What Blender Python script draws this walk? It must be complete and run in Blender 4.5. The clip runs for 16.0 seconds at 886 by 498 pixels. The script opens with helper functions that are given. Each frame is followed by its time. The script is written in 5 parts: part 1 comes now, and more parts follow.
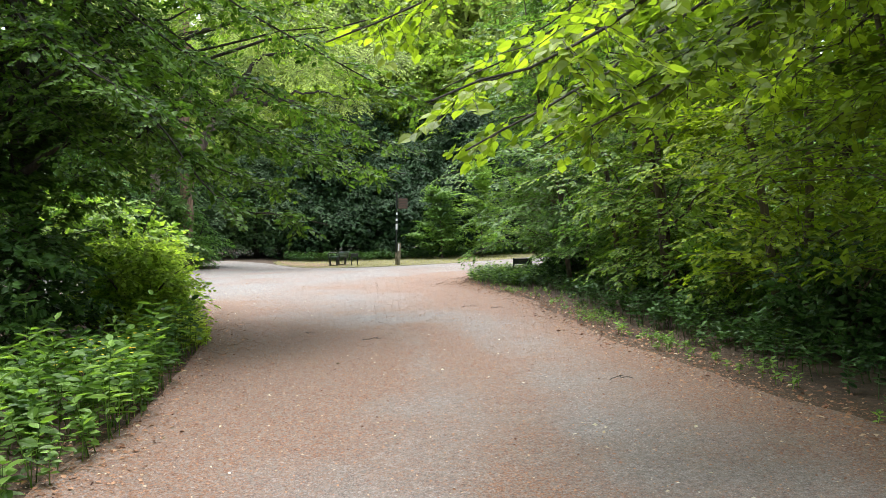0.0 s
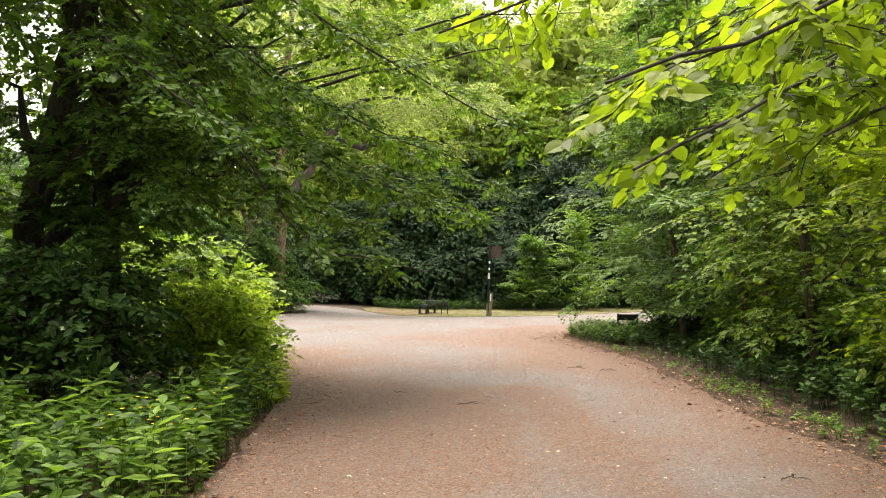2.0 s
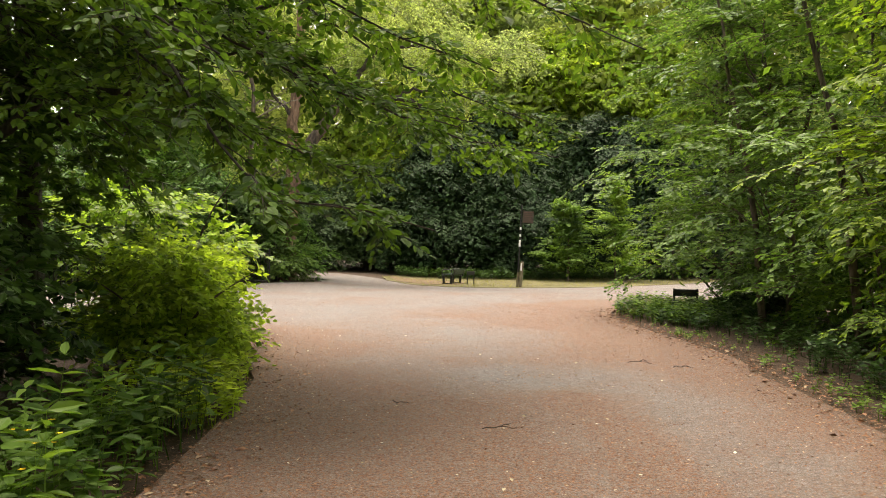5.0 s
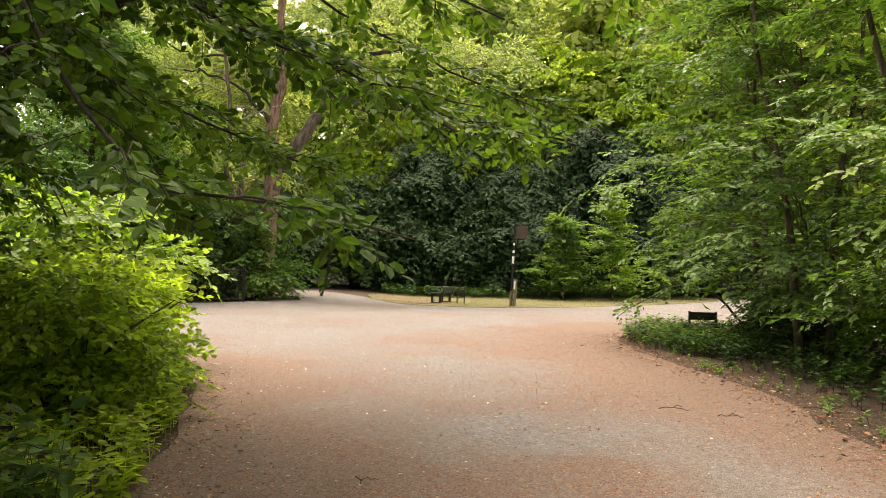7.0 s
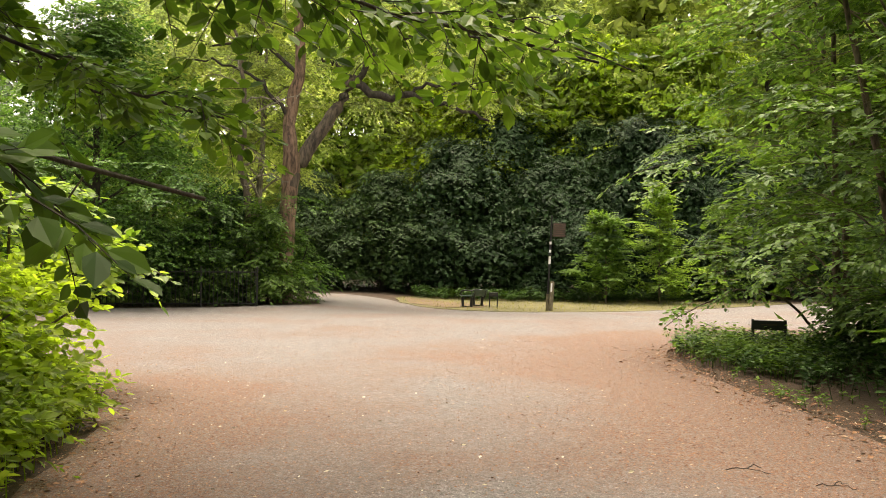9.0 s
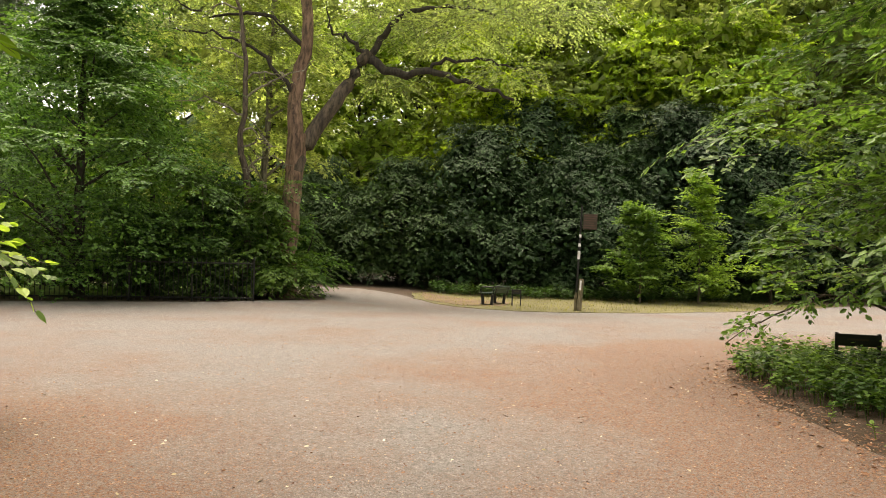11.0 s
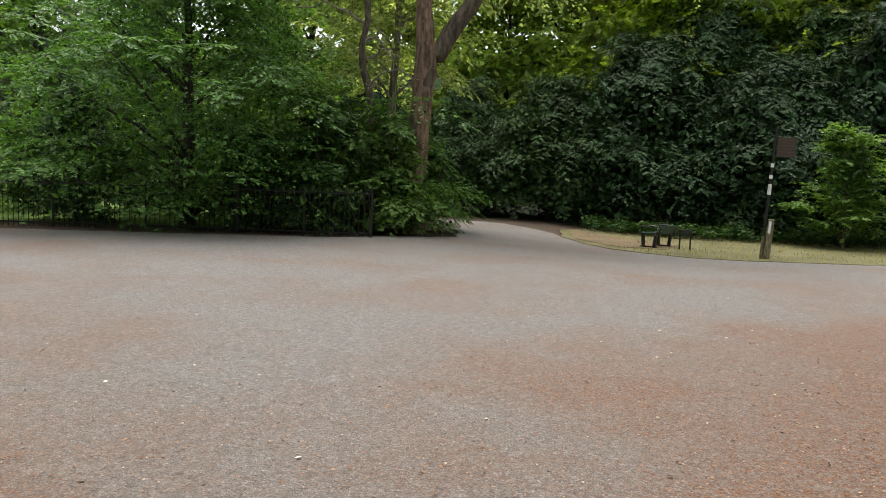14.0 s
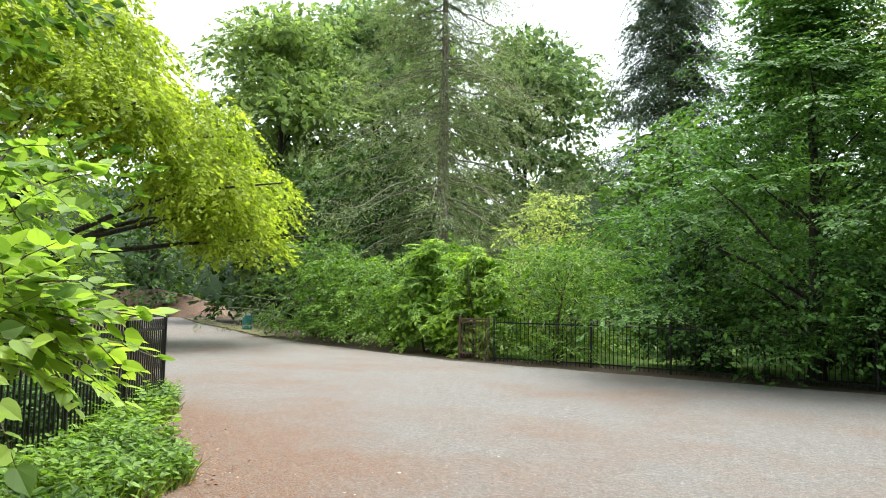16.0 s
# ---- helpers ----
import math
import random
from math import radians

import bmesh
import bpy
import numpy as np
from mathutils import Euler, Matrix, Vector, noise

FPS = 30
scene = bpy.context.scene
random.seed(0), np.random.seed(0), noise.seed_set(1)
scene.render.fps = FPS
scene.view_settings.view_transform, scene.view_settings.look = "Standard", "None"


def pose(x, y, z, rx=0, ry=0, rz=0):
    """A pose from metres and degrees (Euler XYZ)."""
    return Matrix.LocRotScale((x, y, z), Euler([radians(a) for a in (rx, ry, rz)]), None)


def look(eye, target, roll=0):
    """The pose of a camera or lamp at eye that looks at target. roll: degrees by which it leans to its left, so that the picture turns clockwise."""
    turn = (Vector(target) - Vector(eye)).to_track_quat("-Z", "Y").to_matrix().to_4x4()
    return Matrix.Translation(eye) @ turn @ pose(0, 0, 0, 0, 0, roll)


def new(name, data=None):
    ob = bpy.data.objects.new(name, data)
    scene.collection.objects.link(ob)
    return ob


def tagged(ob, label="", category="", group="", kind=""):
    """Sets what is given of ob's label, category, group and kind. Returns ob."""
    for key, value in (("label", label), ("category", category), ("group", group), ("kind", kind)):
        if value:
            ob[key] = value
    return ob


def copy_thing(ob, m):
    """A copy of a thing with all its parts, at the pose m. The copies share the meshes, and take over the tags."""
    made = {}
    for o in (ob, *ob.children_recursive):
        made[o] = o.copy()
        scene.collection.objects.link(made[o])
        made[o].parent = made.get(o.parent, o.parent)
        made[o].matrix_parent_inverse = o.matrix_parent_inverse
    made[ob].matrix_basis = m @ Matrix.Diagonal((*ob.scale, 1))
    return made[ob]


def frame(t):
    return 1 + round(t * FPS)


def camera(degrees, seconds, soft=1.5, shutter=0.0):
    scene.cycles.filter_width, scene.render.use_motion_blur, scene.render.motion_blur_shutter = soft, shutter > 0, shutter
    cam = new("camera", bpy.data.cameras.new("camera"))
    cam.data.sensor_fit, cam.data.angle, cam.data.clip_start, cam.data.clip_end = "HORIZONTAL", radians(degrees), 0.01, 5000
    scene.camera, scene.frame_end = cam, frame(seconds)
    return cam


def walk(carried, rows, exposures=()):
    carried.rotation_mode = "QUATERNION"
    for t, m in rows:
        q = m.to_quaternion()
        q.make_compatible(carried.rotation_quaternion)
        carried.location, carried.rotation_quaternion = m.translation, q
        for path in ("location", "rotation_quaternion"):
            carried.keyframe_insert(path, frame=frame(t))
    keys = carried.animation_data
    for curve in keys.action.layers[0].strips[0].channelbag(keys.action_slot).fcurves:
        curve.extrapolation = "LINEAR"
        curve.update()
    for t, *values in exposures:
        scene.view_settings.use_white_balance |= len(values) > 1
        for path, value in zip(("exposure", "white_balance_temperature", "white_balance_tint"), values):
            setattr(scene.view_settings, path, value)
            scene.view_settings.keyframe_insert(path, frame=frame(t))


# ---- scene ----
# The camera and its walk: seconds, place in metres, heading to the left of north, tilt and lean in degrees
cam = camera(60, 16.0, soft=0.95)
PATH = [
    (0, -0.000, 0.000, 1.534, -3.54, -1.62, 1.76),
    (0.5, -0.096, 0.266, 1.533, -1.90, -0.45, 0.99),
    (1, -0.130, 0.538, 1.521, 1.24, 0.08, 0.66),
    (1.5, -0.148, 0.870, 1.496, 3.21, 2.00, 0.58),
    (2, -0.193, 1.301, 1.532, 2.98, 2.17, 0.03),
    (2.5, -0.166, 1.767, 1.519, 3.24, 2.15, 0.37),
    (3, -0.151, 2.244, 1.480, 4.05, 2.52, 0.27),
    (3.5, -0.153, 2.753, 1.482, 3.58, 1.72, 0.17),
    (4, -0.168, 3.292, 1.489, 3.55, -0.25, -0.40),
    (4.5, -0.252, 3.833, 1.511, 5.88, 0.72, -0.63),
    (4.7, -0.267, 4.031, 1.495, 5.40, -0.30, -0.46),
    (7, -0.414, 6.255, 1.490, 4.30, 1.01, -0.78),
    (7.5, -0.271, 6.809, 1.488, 3.61, 0.83, -0.51),
    (8, -0.169, 7.400, 1.466, 6.04, 0.65, -1.81),
    (8.5, -0.075, 7.993, 1.466, 6.75, 1.22, -0.95),
    (10.8, -0.034, 10.905, 1.409, 10.42, 0.07, -1.38),
    (11, -0.042, 11.176, 1.450, 9.77, 0.62, -1.35),
    (11.5, -0.096, 11.803, 1.460, 10.50, -0.24, -1.48),
    (12, -0.157, 12.383, 1.461, 9.26, -0.92, -1.51),
    (12.5, -0.259, 13.030, 1.507, 12.94, -0.10, -1.13),
    (13, -0.371, 13.666, 1.516, 18.38, -0.67, -1.24),
    (13.5, -0.437, 14.278, 1.515, 19.87, -4.14, -0.37),
    (14, -0.476, 14.897, 1.489, 21.35, -4.94, -2.13),
    (14.5, -0.502, 15.467, 1.560, 20.54, -6.08, -1.21),
    (15, -0.547, 16.028, 1.440, 47.46, -2.45, -3.37),
    (15.5, -0.763, 16.584, 1.541, 59.93, 1.28, -3.30),
    (16, -1.058, 17.147, 1.559, 68.68, 4.27, -1.25),
]
EXPOSURES = [(0, 2.5, 6200, 8), (0.5, 2.62, 6500, 10), (1.0, 2.42, 6900, 12), (1.5, 2.5, 7100, 13), (3, 2.48, 7500, 13), (4.0, 2.46, 7600, 13), (4.5, 2.25, 7700, 14), (7, 2.38, 8100, 14), (11, 2.1, 8200, 12), (11.6, 1.95, 8200, 12), (12.5, 2.02, 7700, 10), (13.5, 1.65, 6800, 8), (14.5, 1.6, 6600, 7), (15.0, 1.85, 6400, 4), (15.5, 2.1, 6300, 1), (16, 2.2, 6400, 2)]
walk(cam, [(t, pose(x, y, z, 90 + tilt, 0, yaw) @ pose(0, 0, 0, 0, 0, -lean)) for t, x, y, z, yaw, tilt, lean in PATH], EXPOSURES)

# ---- overcast daylight ----
world = bpy.data.worlds.new("overcast_sky")
scene.world = world
world.use_nodes = True
wn = world.node_tree.nodes
wl = world.node_tree.links
sky = wn.new("ShaderNodeTexSky")
sky.sky_type = "NISHITA"
sky.sun_disc = False
sky.sun_elevation = radians(70)
sky.sun_rotation = radians(340)
sky.dust_density = 2.0
sky.air_density = 1.0
pale = wn.new("ShaderNodeHueSaturation")
pale.inputs["Saturation"].default_value = 0.25
pale.inputs["Value"].default_value = 1.0
wl.new(sky.outputs[0], pale.inputs["Color"])
wl.new(pale.outputs[0], wn["Background"].inputs["Color"])
wn["Background"].inputs["Strength"].default_value = 0.11
sun_data = bpy.data.lights.new("sun", "SUN")
sun_data.energy = 1.25
sun_data.angle = radians(50)
sun_data.color = (1.0, 0.96, 0.9)
sun = new("sun", sun_data)
sun.matrix_world = look((-4, 18, 46), (0, 8, 0))

# ---- materials ----
def nodes_of(name):
    m = bpy.data.materials.new(name)
    m.use_nodes = True
    nt = m.node_tree
    return m, nt.nodes, nt.links, nt.nodes["Principled BSDF"]


def ramp(n, l, source, stops):
    r = n.new("ShaderNodeValToRGB")
    els = r.color_ramp.elements
    while len(els) < len(stops):
        els.new(0.5)
    for e, (p, c) in zip(els, stops):
        e.position = p
        e.color = (*c, 1)
    l.new(source, r.inputs[0])
    return r.outputs[0]


def noise_tex(n, l, scale, detail=4, rough=0.6, stretch=None):
    tc = n.new("ShaderNodeTexCoord")
    t = n.new("ShaderNodeTexNoise")
    t.inputs["Scale"].default_value = scale
    t.inputs["Detail"].default_value = detail
    t.inputs["Roughness"].default_value = rough
    if stretch:
        mp = n.new("ShaderNodeMapping")
        mp.inputs["Scale"].default_value = stretch
        l.new(tc.outputs["Object"], mp.inputs[0])
        l.new(mp.outputs[0], t.inputs[0])
    else:
        l.new(tc.outputs["Object"], t.inputs[0])
    return t.outputs[0]


def mix_color(n, l, fac, a, b, mode="MIX"):
    m = n.new("ShaderNodeMix")
    m.data_type = "RGBA"
    m.blend_type = mode
    for sock, v in ((m.inputs[0], fac), (m.inputs[6], a), (m.inputs[7], b)):
        if hasattr(v, "is_linked"):
            l.new(v, sock)
        else:
            sock.default_value = v if isinstance(v, (int, float)) else (*v, 1)
    return m.outputs[2]


def bump(n, l, bsdf, height, strength, distance):
    b = n.new("ShaderNodeBump")
    b.inputs["Strength"].default_value = strength
    b.inputs["Distance"].default_value = distance
    l.new(height, b.inputs["Height"])
    l.new(b.outputs[0], bsdf.inputs["Normal"])


def leaf_material(name, dark, light, rough=0.5, through_light=0.45, glow=1.6, gloss=0.15, blue=0.45):
    """Leaf: each leaf its own tone between two, glossy above, letting light through."""
    m, n, l, p = nodes_of(name)
    geo = n.new("ShaderNodeNewGeometry")
    tone = ramp(n, l, geo.outputs["Random Per Island"], [(0.0, tuple(c * 0.7 for c in dark)), (0.7, light), (1.0, tuple(c * 1.2 for c in light))])
    big = noise_tex(n, l, 0.55, 3)
    patch = ramp(n, l, big, [(0.3, (0.72, 0.78, 0.8)), (0.7, (1.15, 1.1, 0.95))])
    col = mix_color(n, l, 1.0, tone, patch, "MULTIPLY")
    info = n.new("ShaderNodeObjectInfo")
    col = mix_color(n, l, 1.0, col, ramp(n, l, info.outputs["Random"], [(0.0, (0.78, 0.8, 0.85)), (0.5, (1.0, 1.0, 0.95)), (1.0, (1.25, 1.15, 0.95))]), "MULTIPLY")
    l.new(col, p.inputs["Base Color"])
    p.inputs["Roughness"].default_value = rough
    p.inputs["Specular IOR Level"].default_value = gloss
    tr = n.new("ShaderNodeBsdfTranslucent")
    warm = mix_color(n, l, 1.0, col, (glow * 1.1, glow * 1.15, glow * blue), "MULTIPLY")
    l.new(warm, tr.inputs[0])
    mx = n.new("ShaderNodeMixShader")
    mx.inputs[0].default_value = through_light
    l.new(p.outputs[0], mx.inputs[1])
    l.new(tr.outputs[0], mx.inputs[2])
    l.new(mx.outputs[0], n["Material Output"].inputs[0])
    return m


def bark_material(name, dark, light, scale=14):
    m, n, l, p = nodes_of(name)
    a = noise_tex(n, l, scale, 6, 0.7, (1, 1, 0.22))
    c = ramp(n, l, a, [(0.38, dark), (0.62, light)])
    moss = noise_tex(n, l, 1.7, 3)
    l.new(mix_color(n, l, ramp(n, l, moss, [(0.55, (0, 0, 0)), (0.8, (0.35, 0.35, 0.35))]), c, (0.06, 0.075, 0.03)), p.inputs["Base Color"])
    p.inputs["Roughness"].default_value = 0.9
    bump(n, l, p, a, 0.9, 0.03)
    return m


def paint_material(name, col, rough=0.45, metal=0.0, wear=(0.1, 0.06, 0.04), amount=0.25):
    m, n, l, p = nodes_of(name)
    a = noise_tex(n, l, 9, 6, 0.7)
    l.new(mix_color(n, l, ramp(n, l, a, [(0.56, (0, 0, 0)), (0.72, (amount,) * 3)]), col, wear), p.inputs["Base Color"])
    p.inputs["Roughness"].default_value = rough
    p.inputs["Metallic"].default_value = metal
    bump(n, l, p, a, 0.25, 0.004)
    return m


def asphalt_material():
    """Worn pale asphalt of exposed stones, with drifts of rust-brown litter trodden into it that also carry edge shade.
    """
    m, n, l, p = nodes_of("worn_asphalt")
    grit = noise_tex(n, l, 85, 3, 0.85)
    base = ramp(n, l, grit, [(0.32, (0.045, 0.041, 0.038)), (0.46, (0.155, 0.142, 0.135)), (0.56, (0.20, 0.182, 0.172)), (0.72, (0.50, 0.465, 0.44))])
    fine = noise_tex(n, l, 22, 5, 0.7)
    base = mix_color(n, l, 1.0, base, ramp(n, l, fine, [(0.3, (0.62, 0.62, 0.62)), (0.7, (1.28, 1.28, 1.28))]), "MULTIPLY")
    wide = noise_tex(n, l, 0.33, 6, 0.68)
    crumbs = noise_tex(n, l, 48, 3, 0.75)
    litter_shade = n.new("ShaderNodeAttribute")
    litter_shade.attribute_name = "litter_shade"
    add = n.new("ShaderNodeMath")
    l.new(wide, add.inputs[0])
    l.new(litter_shade.outputs["Fac"], add.inputs[1])
    cover = ramp(n, l, add.outputs[0], [(0.45, (0, 0, 0)), (0.76, (1, 1, 1))])
    speck = ramp(n, l, crumbs, [(0.46, (0, 0, 0)), (0.56, (1, 1, 1))])
    litter = mix_color(n, l, 1.0, cover, speck, "MULTIPLY")
    soft = mix_color(n, l, 0.32, litter, cover)
    tone = ramp(n, l, noise_tex(n, l, 60, 2), [(0.35, (0.075, 0.034, 0.019)), (0.65, (0.25, 0.118, 0.058))])
    l.new(mix_color(n, l, soft, base, tone), p.inputs["Base Color"])
    p.inputs["Roughness"].default_value = 0.88
    bump(n, l, p, grit, 0.9, 0.012)
    return m


def soil_material(name, a, b, scale=9):
    m, n, l, p = nodes_of(name)
    f = noise_tex(n, l, scale, 7, 0.7)
    g = noise_tex(n, l, 0.8, 3)
    c = ramp(n, l, f, [(0.3, a), (0.7, b)])
    l.new(mix_color(n, l, 1.0, c, ramp(n, l, g, [(0.3, (0.7, 0.7, 0.7)), (0.7, (1.15, 1.15, 1.1))]), "MULTIPLY"), p.inputs["Base Color"])
    p.inputs["Roughness"].default_value = 0.95
    bump(n, l, p, f, 0.8, 0.04)
    return m


def litter_material(name, stops):
    m, n, l, p = nodes_of(name)
    geo = n.new("ShaderNodeNewGeometry")
    l.new(ramp(n, l, geo.outputs["Random Per Island"], stops), p.inputs["Base Color"])
    p.inputs["Roughness"].default_value = 0.8
    return m


ASPHALT = asphalt_material()
SOIL = soil_material("woodland_soil", (0.03, 0.019, 0.012), (0.1, 0.062, 0.037), 14)
BANK = soil_material("brown_mound", (0.12, 0.075, 0.055), (0.24, 0.15, 0.11), 3)
VERGE = soil_material("dry_verge", (0.085, 0.08, 0.033), (0.21, 0.185, 0.085))
LAWN_GREEN = soil_material("lawn_grass", (0.08, 0.14, 0.025), (0.17, 0.26, 0.05))
FAR_WOODS = soil_material("far_woods", (0.012, 0.03, 0.012), (0.06, 0.10, 0.035), 1.1)
TEAL = paint_material("teal_paint", (0.02, 0.16, 0.15), 0.5)
DUST = soil_material("bare_dirt", (0.13, 0.09, 0.055), (0.22, 0.15, 0.09))
BARK = bark_material("grey_brown_bark", (0.035, 0.027, 0.02), (0.15, 0.115, 0.085))
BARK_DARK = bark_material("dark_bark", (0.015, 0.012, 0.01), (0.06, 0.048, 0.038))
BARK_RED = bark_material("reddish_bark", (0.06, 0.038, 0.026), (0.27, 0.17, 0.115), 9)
BARK_SHADED = bark_material("mossy_shaded_bark", (0.03, 0.025, 0.018), (0.14, 0.105, 0.075), 9)
BARK_PALE = bark_material("pale_bark", (0.1, 0.088, 0.07), (0.32, 0.28, 0.22))
LEAF_LIME = leaf_material("lime_leaf", (0.11, 0.18, 0.02), (0.22, 0.31, 0.035), 0.42, 0.56, 1.4, 0.2, 0.45)
LEAF_MAPLE = leaf_material("maple_leaf", (0.04, 0.1, 0.02), (0.12, 0.215, 0.045), 0.42, 0.36, 1.5, 0.2)
LEAF_DARK_BEECH = leaf_material("dark_beech_leaf", (0.026, 0.076, 0.022), (0.12, 0.24, 0.062), 0.42, 0.34, 1.5, 0.2, 0.55)
LEAF_BEECH = leaf_material("beech_leaf", (0.075, 0.15, 0.026), (0.19, 0.285, 0.05), 0.45, 0.4, 1.5, 0.2)
LEAF_GREEN = leaf_material("hornbeam_leaf", (0.065, 0.145, 0.034), (0.17, 0.29, 0.07), 0.42, 0.36, 1.5, 0.25, 0.5)
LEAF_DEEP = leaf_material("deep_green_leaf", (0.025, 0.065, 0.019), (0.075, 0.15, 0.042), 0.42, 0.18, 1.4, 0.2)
LEAF_YEW = leaf_material("evergreen_leaf", (0.012, 0.034, 0.014), (0.05, 0.1, 0.042), 0.5, 0.06, 1.3, 0.12, 0.7)
LEAF_BRIGHT = leaf_material("fresh_leaf", (0.15, 0.235, 0.04), (0.3, 0.41, 0.085), 0.45, 0.54, 1.6, 0.2, 0.5)
LEAF_HAZEL = leaf_material("hazel_leaf", (0.11, 0.215, 0.05), (0.27, 0.4, 0.1), 0.4, 0.46, 1.5, 0.25, 0.5)
LEAF_OAK = leaf_material("oak_leaf", (0.1, 0.17, 0.075), (0.24, 0.34, 0.15), 0.5, 0.4, 1.4, 0.2, 0.7)
LEAF_YELLOW = leaf_material("yellow_green_leaf", (0.25, 0.33, 0.04), (0.43, 0.5, 0.08), 0.5, 0.48, 1.6, 0.2, 0.5)
LEAF_PALE = leaf_material("pale_green_leaf", (0.18, 0.25, 0.1), (0.35, 0.42, 0.18), 0.5, 0.55, 1.4, 0.2, 0.75)
LEAF_HERB = leaf_material("herb_leaf", (0.075, 0.16, 0.034), (0.19, 0.31, 0.075), 0.42, 0.4, 1.5, 0.25)
NEEDLE = leaf_material("grey_green_needle", (0.17, 0.22, 0.115), (0.33, 0.38, 0.2), 0.55, 0.3, 1.3, 0.15, 0.8)
NEEDLE_DARK = leaf_material("dark_needle", (0.04, 0.07, 0.045), (0.1, 0.15, 0.095), 0.55, 0.2, 1.3, 0.15, 0.8)
GRASS = leaf_material("dry_grass_blade", (0.10, 0.125, 0.03), (0.29, 0.28, 0.10), 0.6, 0.35, 1.2)
GRASS_GREEN = leaf_material("green_grass_blade", (0.08, 0.14, 0.025), (0.20, 0.28, 0.06), 0.55, 0.35, 1.3)
LITTER = litter_material("fallen_litter", [(0.0, (0.10, 0.045, 0.025)), (0.5, (0.26, 0.12, 0.06)), (0.9, (0.36, 0.2, 0.11)), (1.0, (0.5, 0.42, 0.3))])
LITTER_PALE = litter_material("pale_fallen_leaf", [(0.0, (0.3, 0.24, 0.12)), (0.6, (0.55, 0.5, 0.36)), (1.0, (0.7, 0.66, 0.55))])
PETAL = litter_material("yellow_petal", [(0.0, (0.75, 0.45, 0.01)), (1.0, (0.85, 0.62, 0.03))])
IRON = paint_material("black_painted_iron", (0.010, 0.010, 0.011), 0.4, 0.0, (0.06, 0.035, 0.025), 0.2)
RUST = paint_material("rusty_iron", (0.10, 0.055, 0.04), 0.8, 0.0, (0.2, 0.1, 0.06), 0.8)
BENCH_GREEN = paint_material("dark_green_paint", (0.008, 0.03, 0.024), 0.4)
WHITE = paint_material("white_paint", (0.78, 0.78, 0.76), 0.5, 0.0, (0.3, 0.28, 0.25), 0.4)
SIGN_BROWN = paint_material("brown_sign_board", (0.055, 0.045, 0.03), 0.85, 0.0, (0.11, 0.085, 0.05), 0.7)
OLD_WOOD = bark_material("weathered_wood", (0.09, 0.075, 0.045), (0.26, 0.22, 0.14), 20)

# ---- mesh tools ----
def unit(a):
    return a / np.maximum(np.linalg.norm(a, axis=-1, keepdims=True), 1e-9)


def np_mesh(name, verts, faces, mats, smooth=False):
    """A mesh from arrays: faces is a list of (n x k array, material index)."""
    me = bpy.data.meshes.new(name)
    me.vertices.add(len(verts))
    me.vertices.foreach_set("co", np.asarray(verts, np.float32).ravel())
    loops = np.concatenate([f.ravel() for f, _ in faces])
    sizes = np.concatenate([np.full(len(f), f.shape[1]) for f, _ in faces])
    me.loops.add(len(loops))
    me.loops.foreach_set("vertex_index", loops.astype(np.int32))
    me.polygons.add(len(sizes))
    me.polygons.foreach_set("loop_start", np.concatenate([[0], np.cumsum(sizes)[:-1]]).astype(np.int32))
    me.polygons.foreach_set("material_index", np.concatenate([np.full(len(f), i) for f, i in faces]).astype(np.int32))
    me.polygons.foreach_set("use_smooth", np.full(len(sizes), smooth))
    for m in mats:
        me.materials.append(m)
    me.update(calc_edges=True)
    return me


def hang(name, me, parent=None, label=""):
    ob = new(name, me)
    if parent:
        ob.parent = parent
    if label:
        tagged(ob, label)
    return ob


def part(name, bm, material, parent, label=""):
    me = bpy.data.meshes.new(name)
    bm.normal_update()
    bm.to_mesh(me)
    bm.free()
    me.materials.append(material)
    return hang(name, me, parent, label)


def thing(name, label, category, place=(0, 0, 0), turn=0, group="", kind=""):
    e = new(name)
    e.empty_display_size = 0.2
    e.matrix_world = pose(*place, 0, 0, turn)
    return tagged(e, label, category, group, kind)


def box(bm, size, at, m=None, bevel=0.0):
    r = bmesh.ops.create_cube(bm, size=1, matrix=(m or Matrix()) @ Matrix.Translation(at) @ Matrix.Diagonal((*size, 1)))
    if bevel:
        edges = list({e for v in r["verts"] for e in v.link_edges})
        bmesh.ops.bevel(bm, geom=edges, offset=bevel, segments=1, affect="EDGES")


def tube_arrays(line, radii, sides=7, wobble=0.0, rng=None):
    line = np.asarray(line, float)
    radii = np.asarray(radii, float)
    t = unit(np.gradient(line, axis=0))
    ref = np.where(np.abs(t[:, 2:3]) > 0.9, [[1.0, 0, 0]], [[0, 0, 1.0]])
    a = unit(np.cross(t, ref))
    b = np.cross(t, a)
    ang = np.linspace(0, 2 * np.pi, sides, endpoint=False)
    r = radii[:, None] * np.ones((1, sides))
    if wobble:
        r = r * (1 + wobble * rng.uniform(-1, 1, r.shape))
    v = line[:, None] + r[..., None] * (np.cos(ang)[None, :, None] * a[:, None] + np.sin(ang)[None, :, None] * b[:, None])
    n = len(line)
    i = np.arange(n - 1)[:, None] * sides
    j = np.arange(sides)[None]
    k = (j + 1) % sides
    f = np.stack([i + j, i + k, i + sides + k, i + sides + j], -1).reshape(-1, 4)
    return v.reshape(-1, 3), f


def tube_mesh(name, tubes, mat):
    vs, fs, off = [], [], 0
    for v, f in tubes:
        vs.append(v)
        fs.append(f + off)
        off += len(v)
    return np_mesh(name, np.concatenate(vs), [(np.concatenate(fs), 0)], [mat], True)


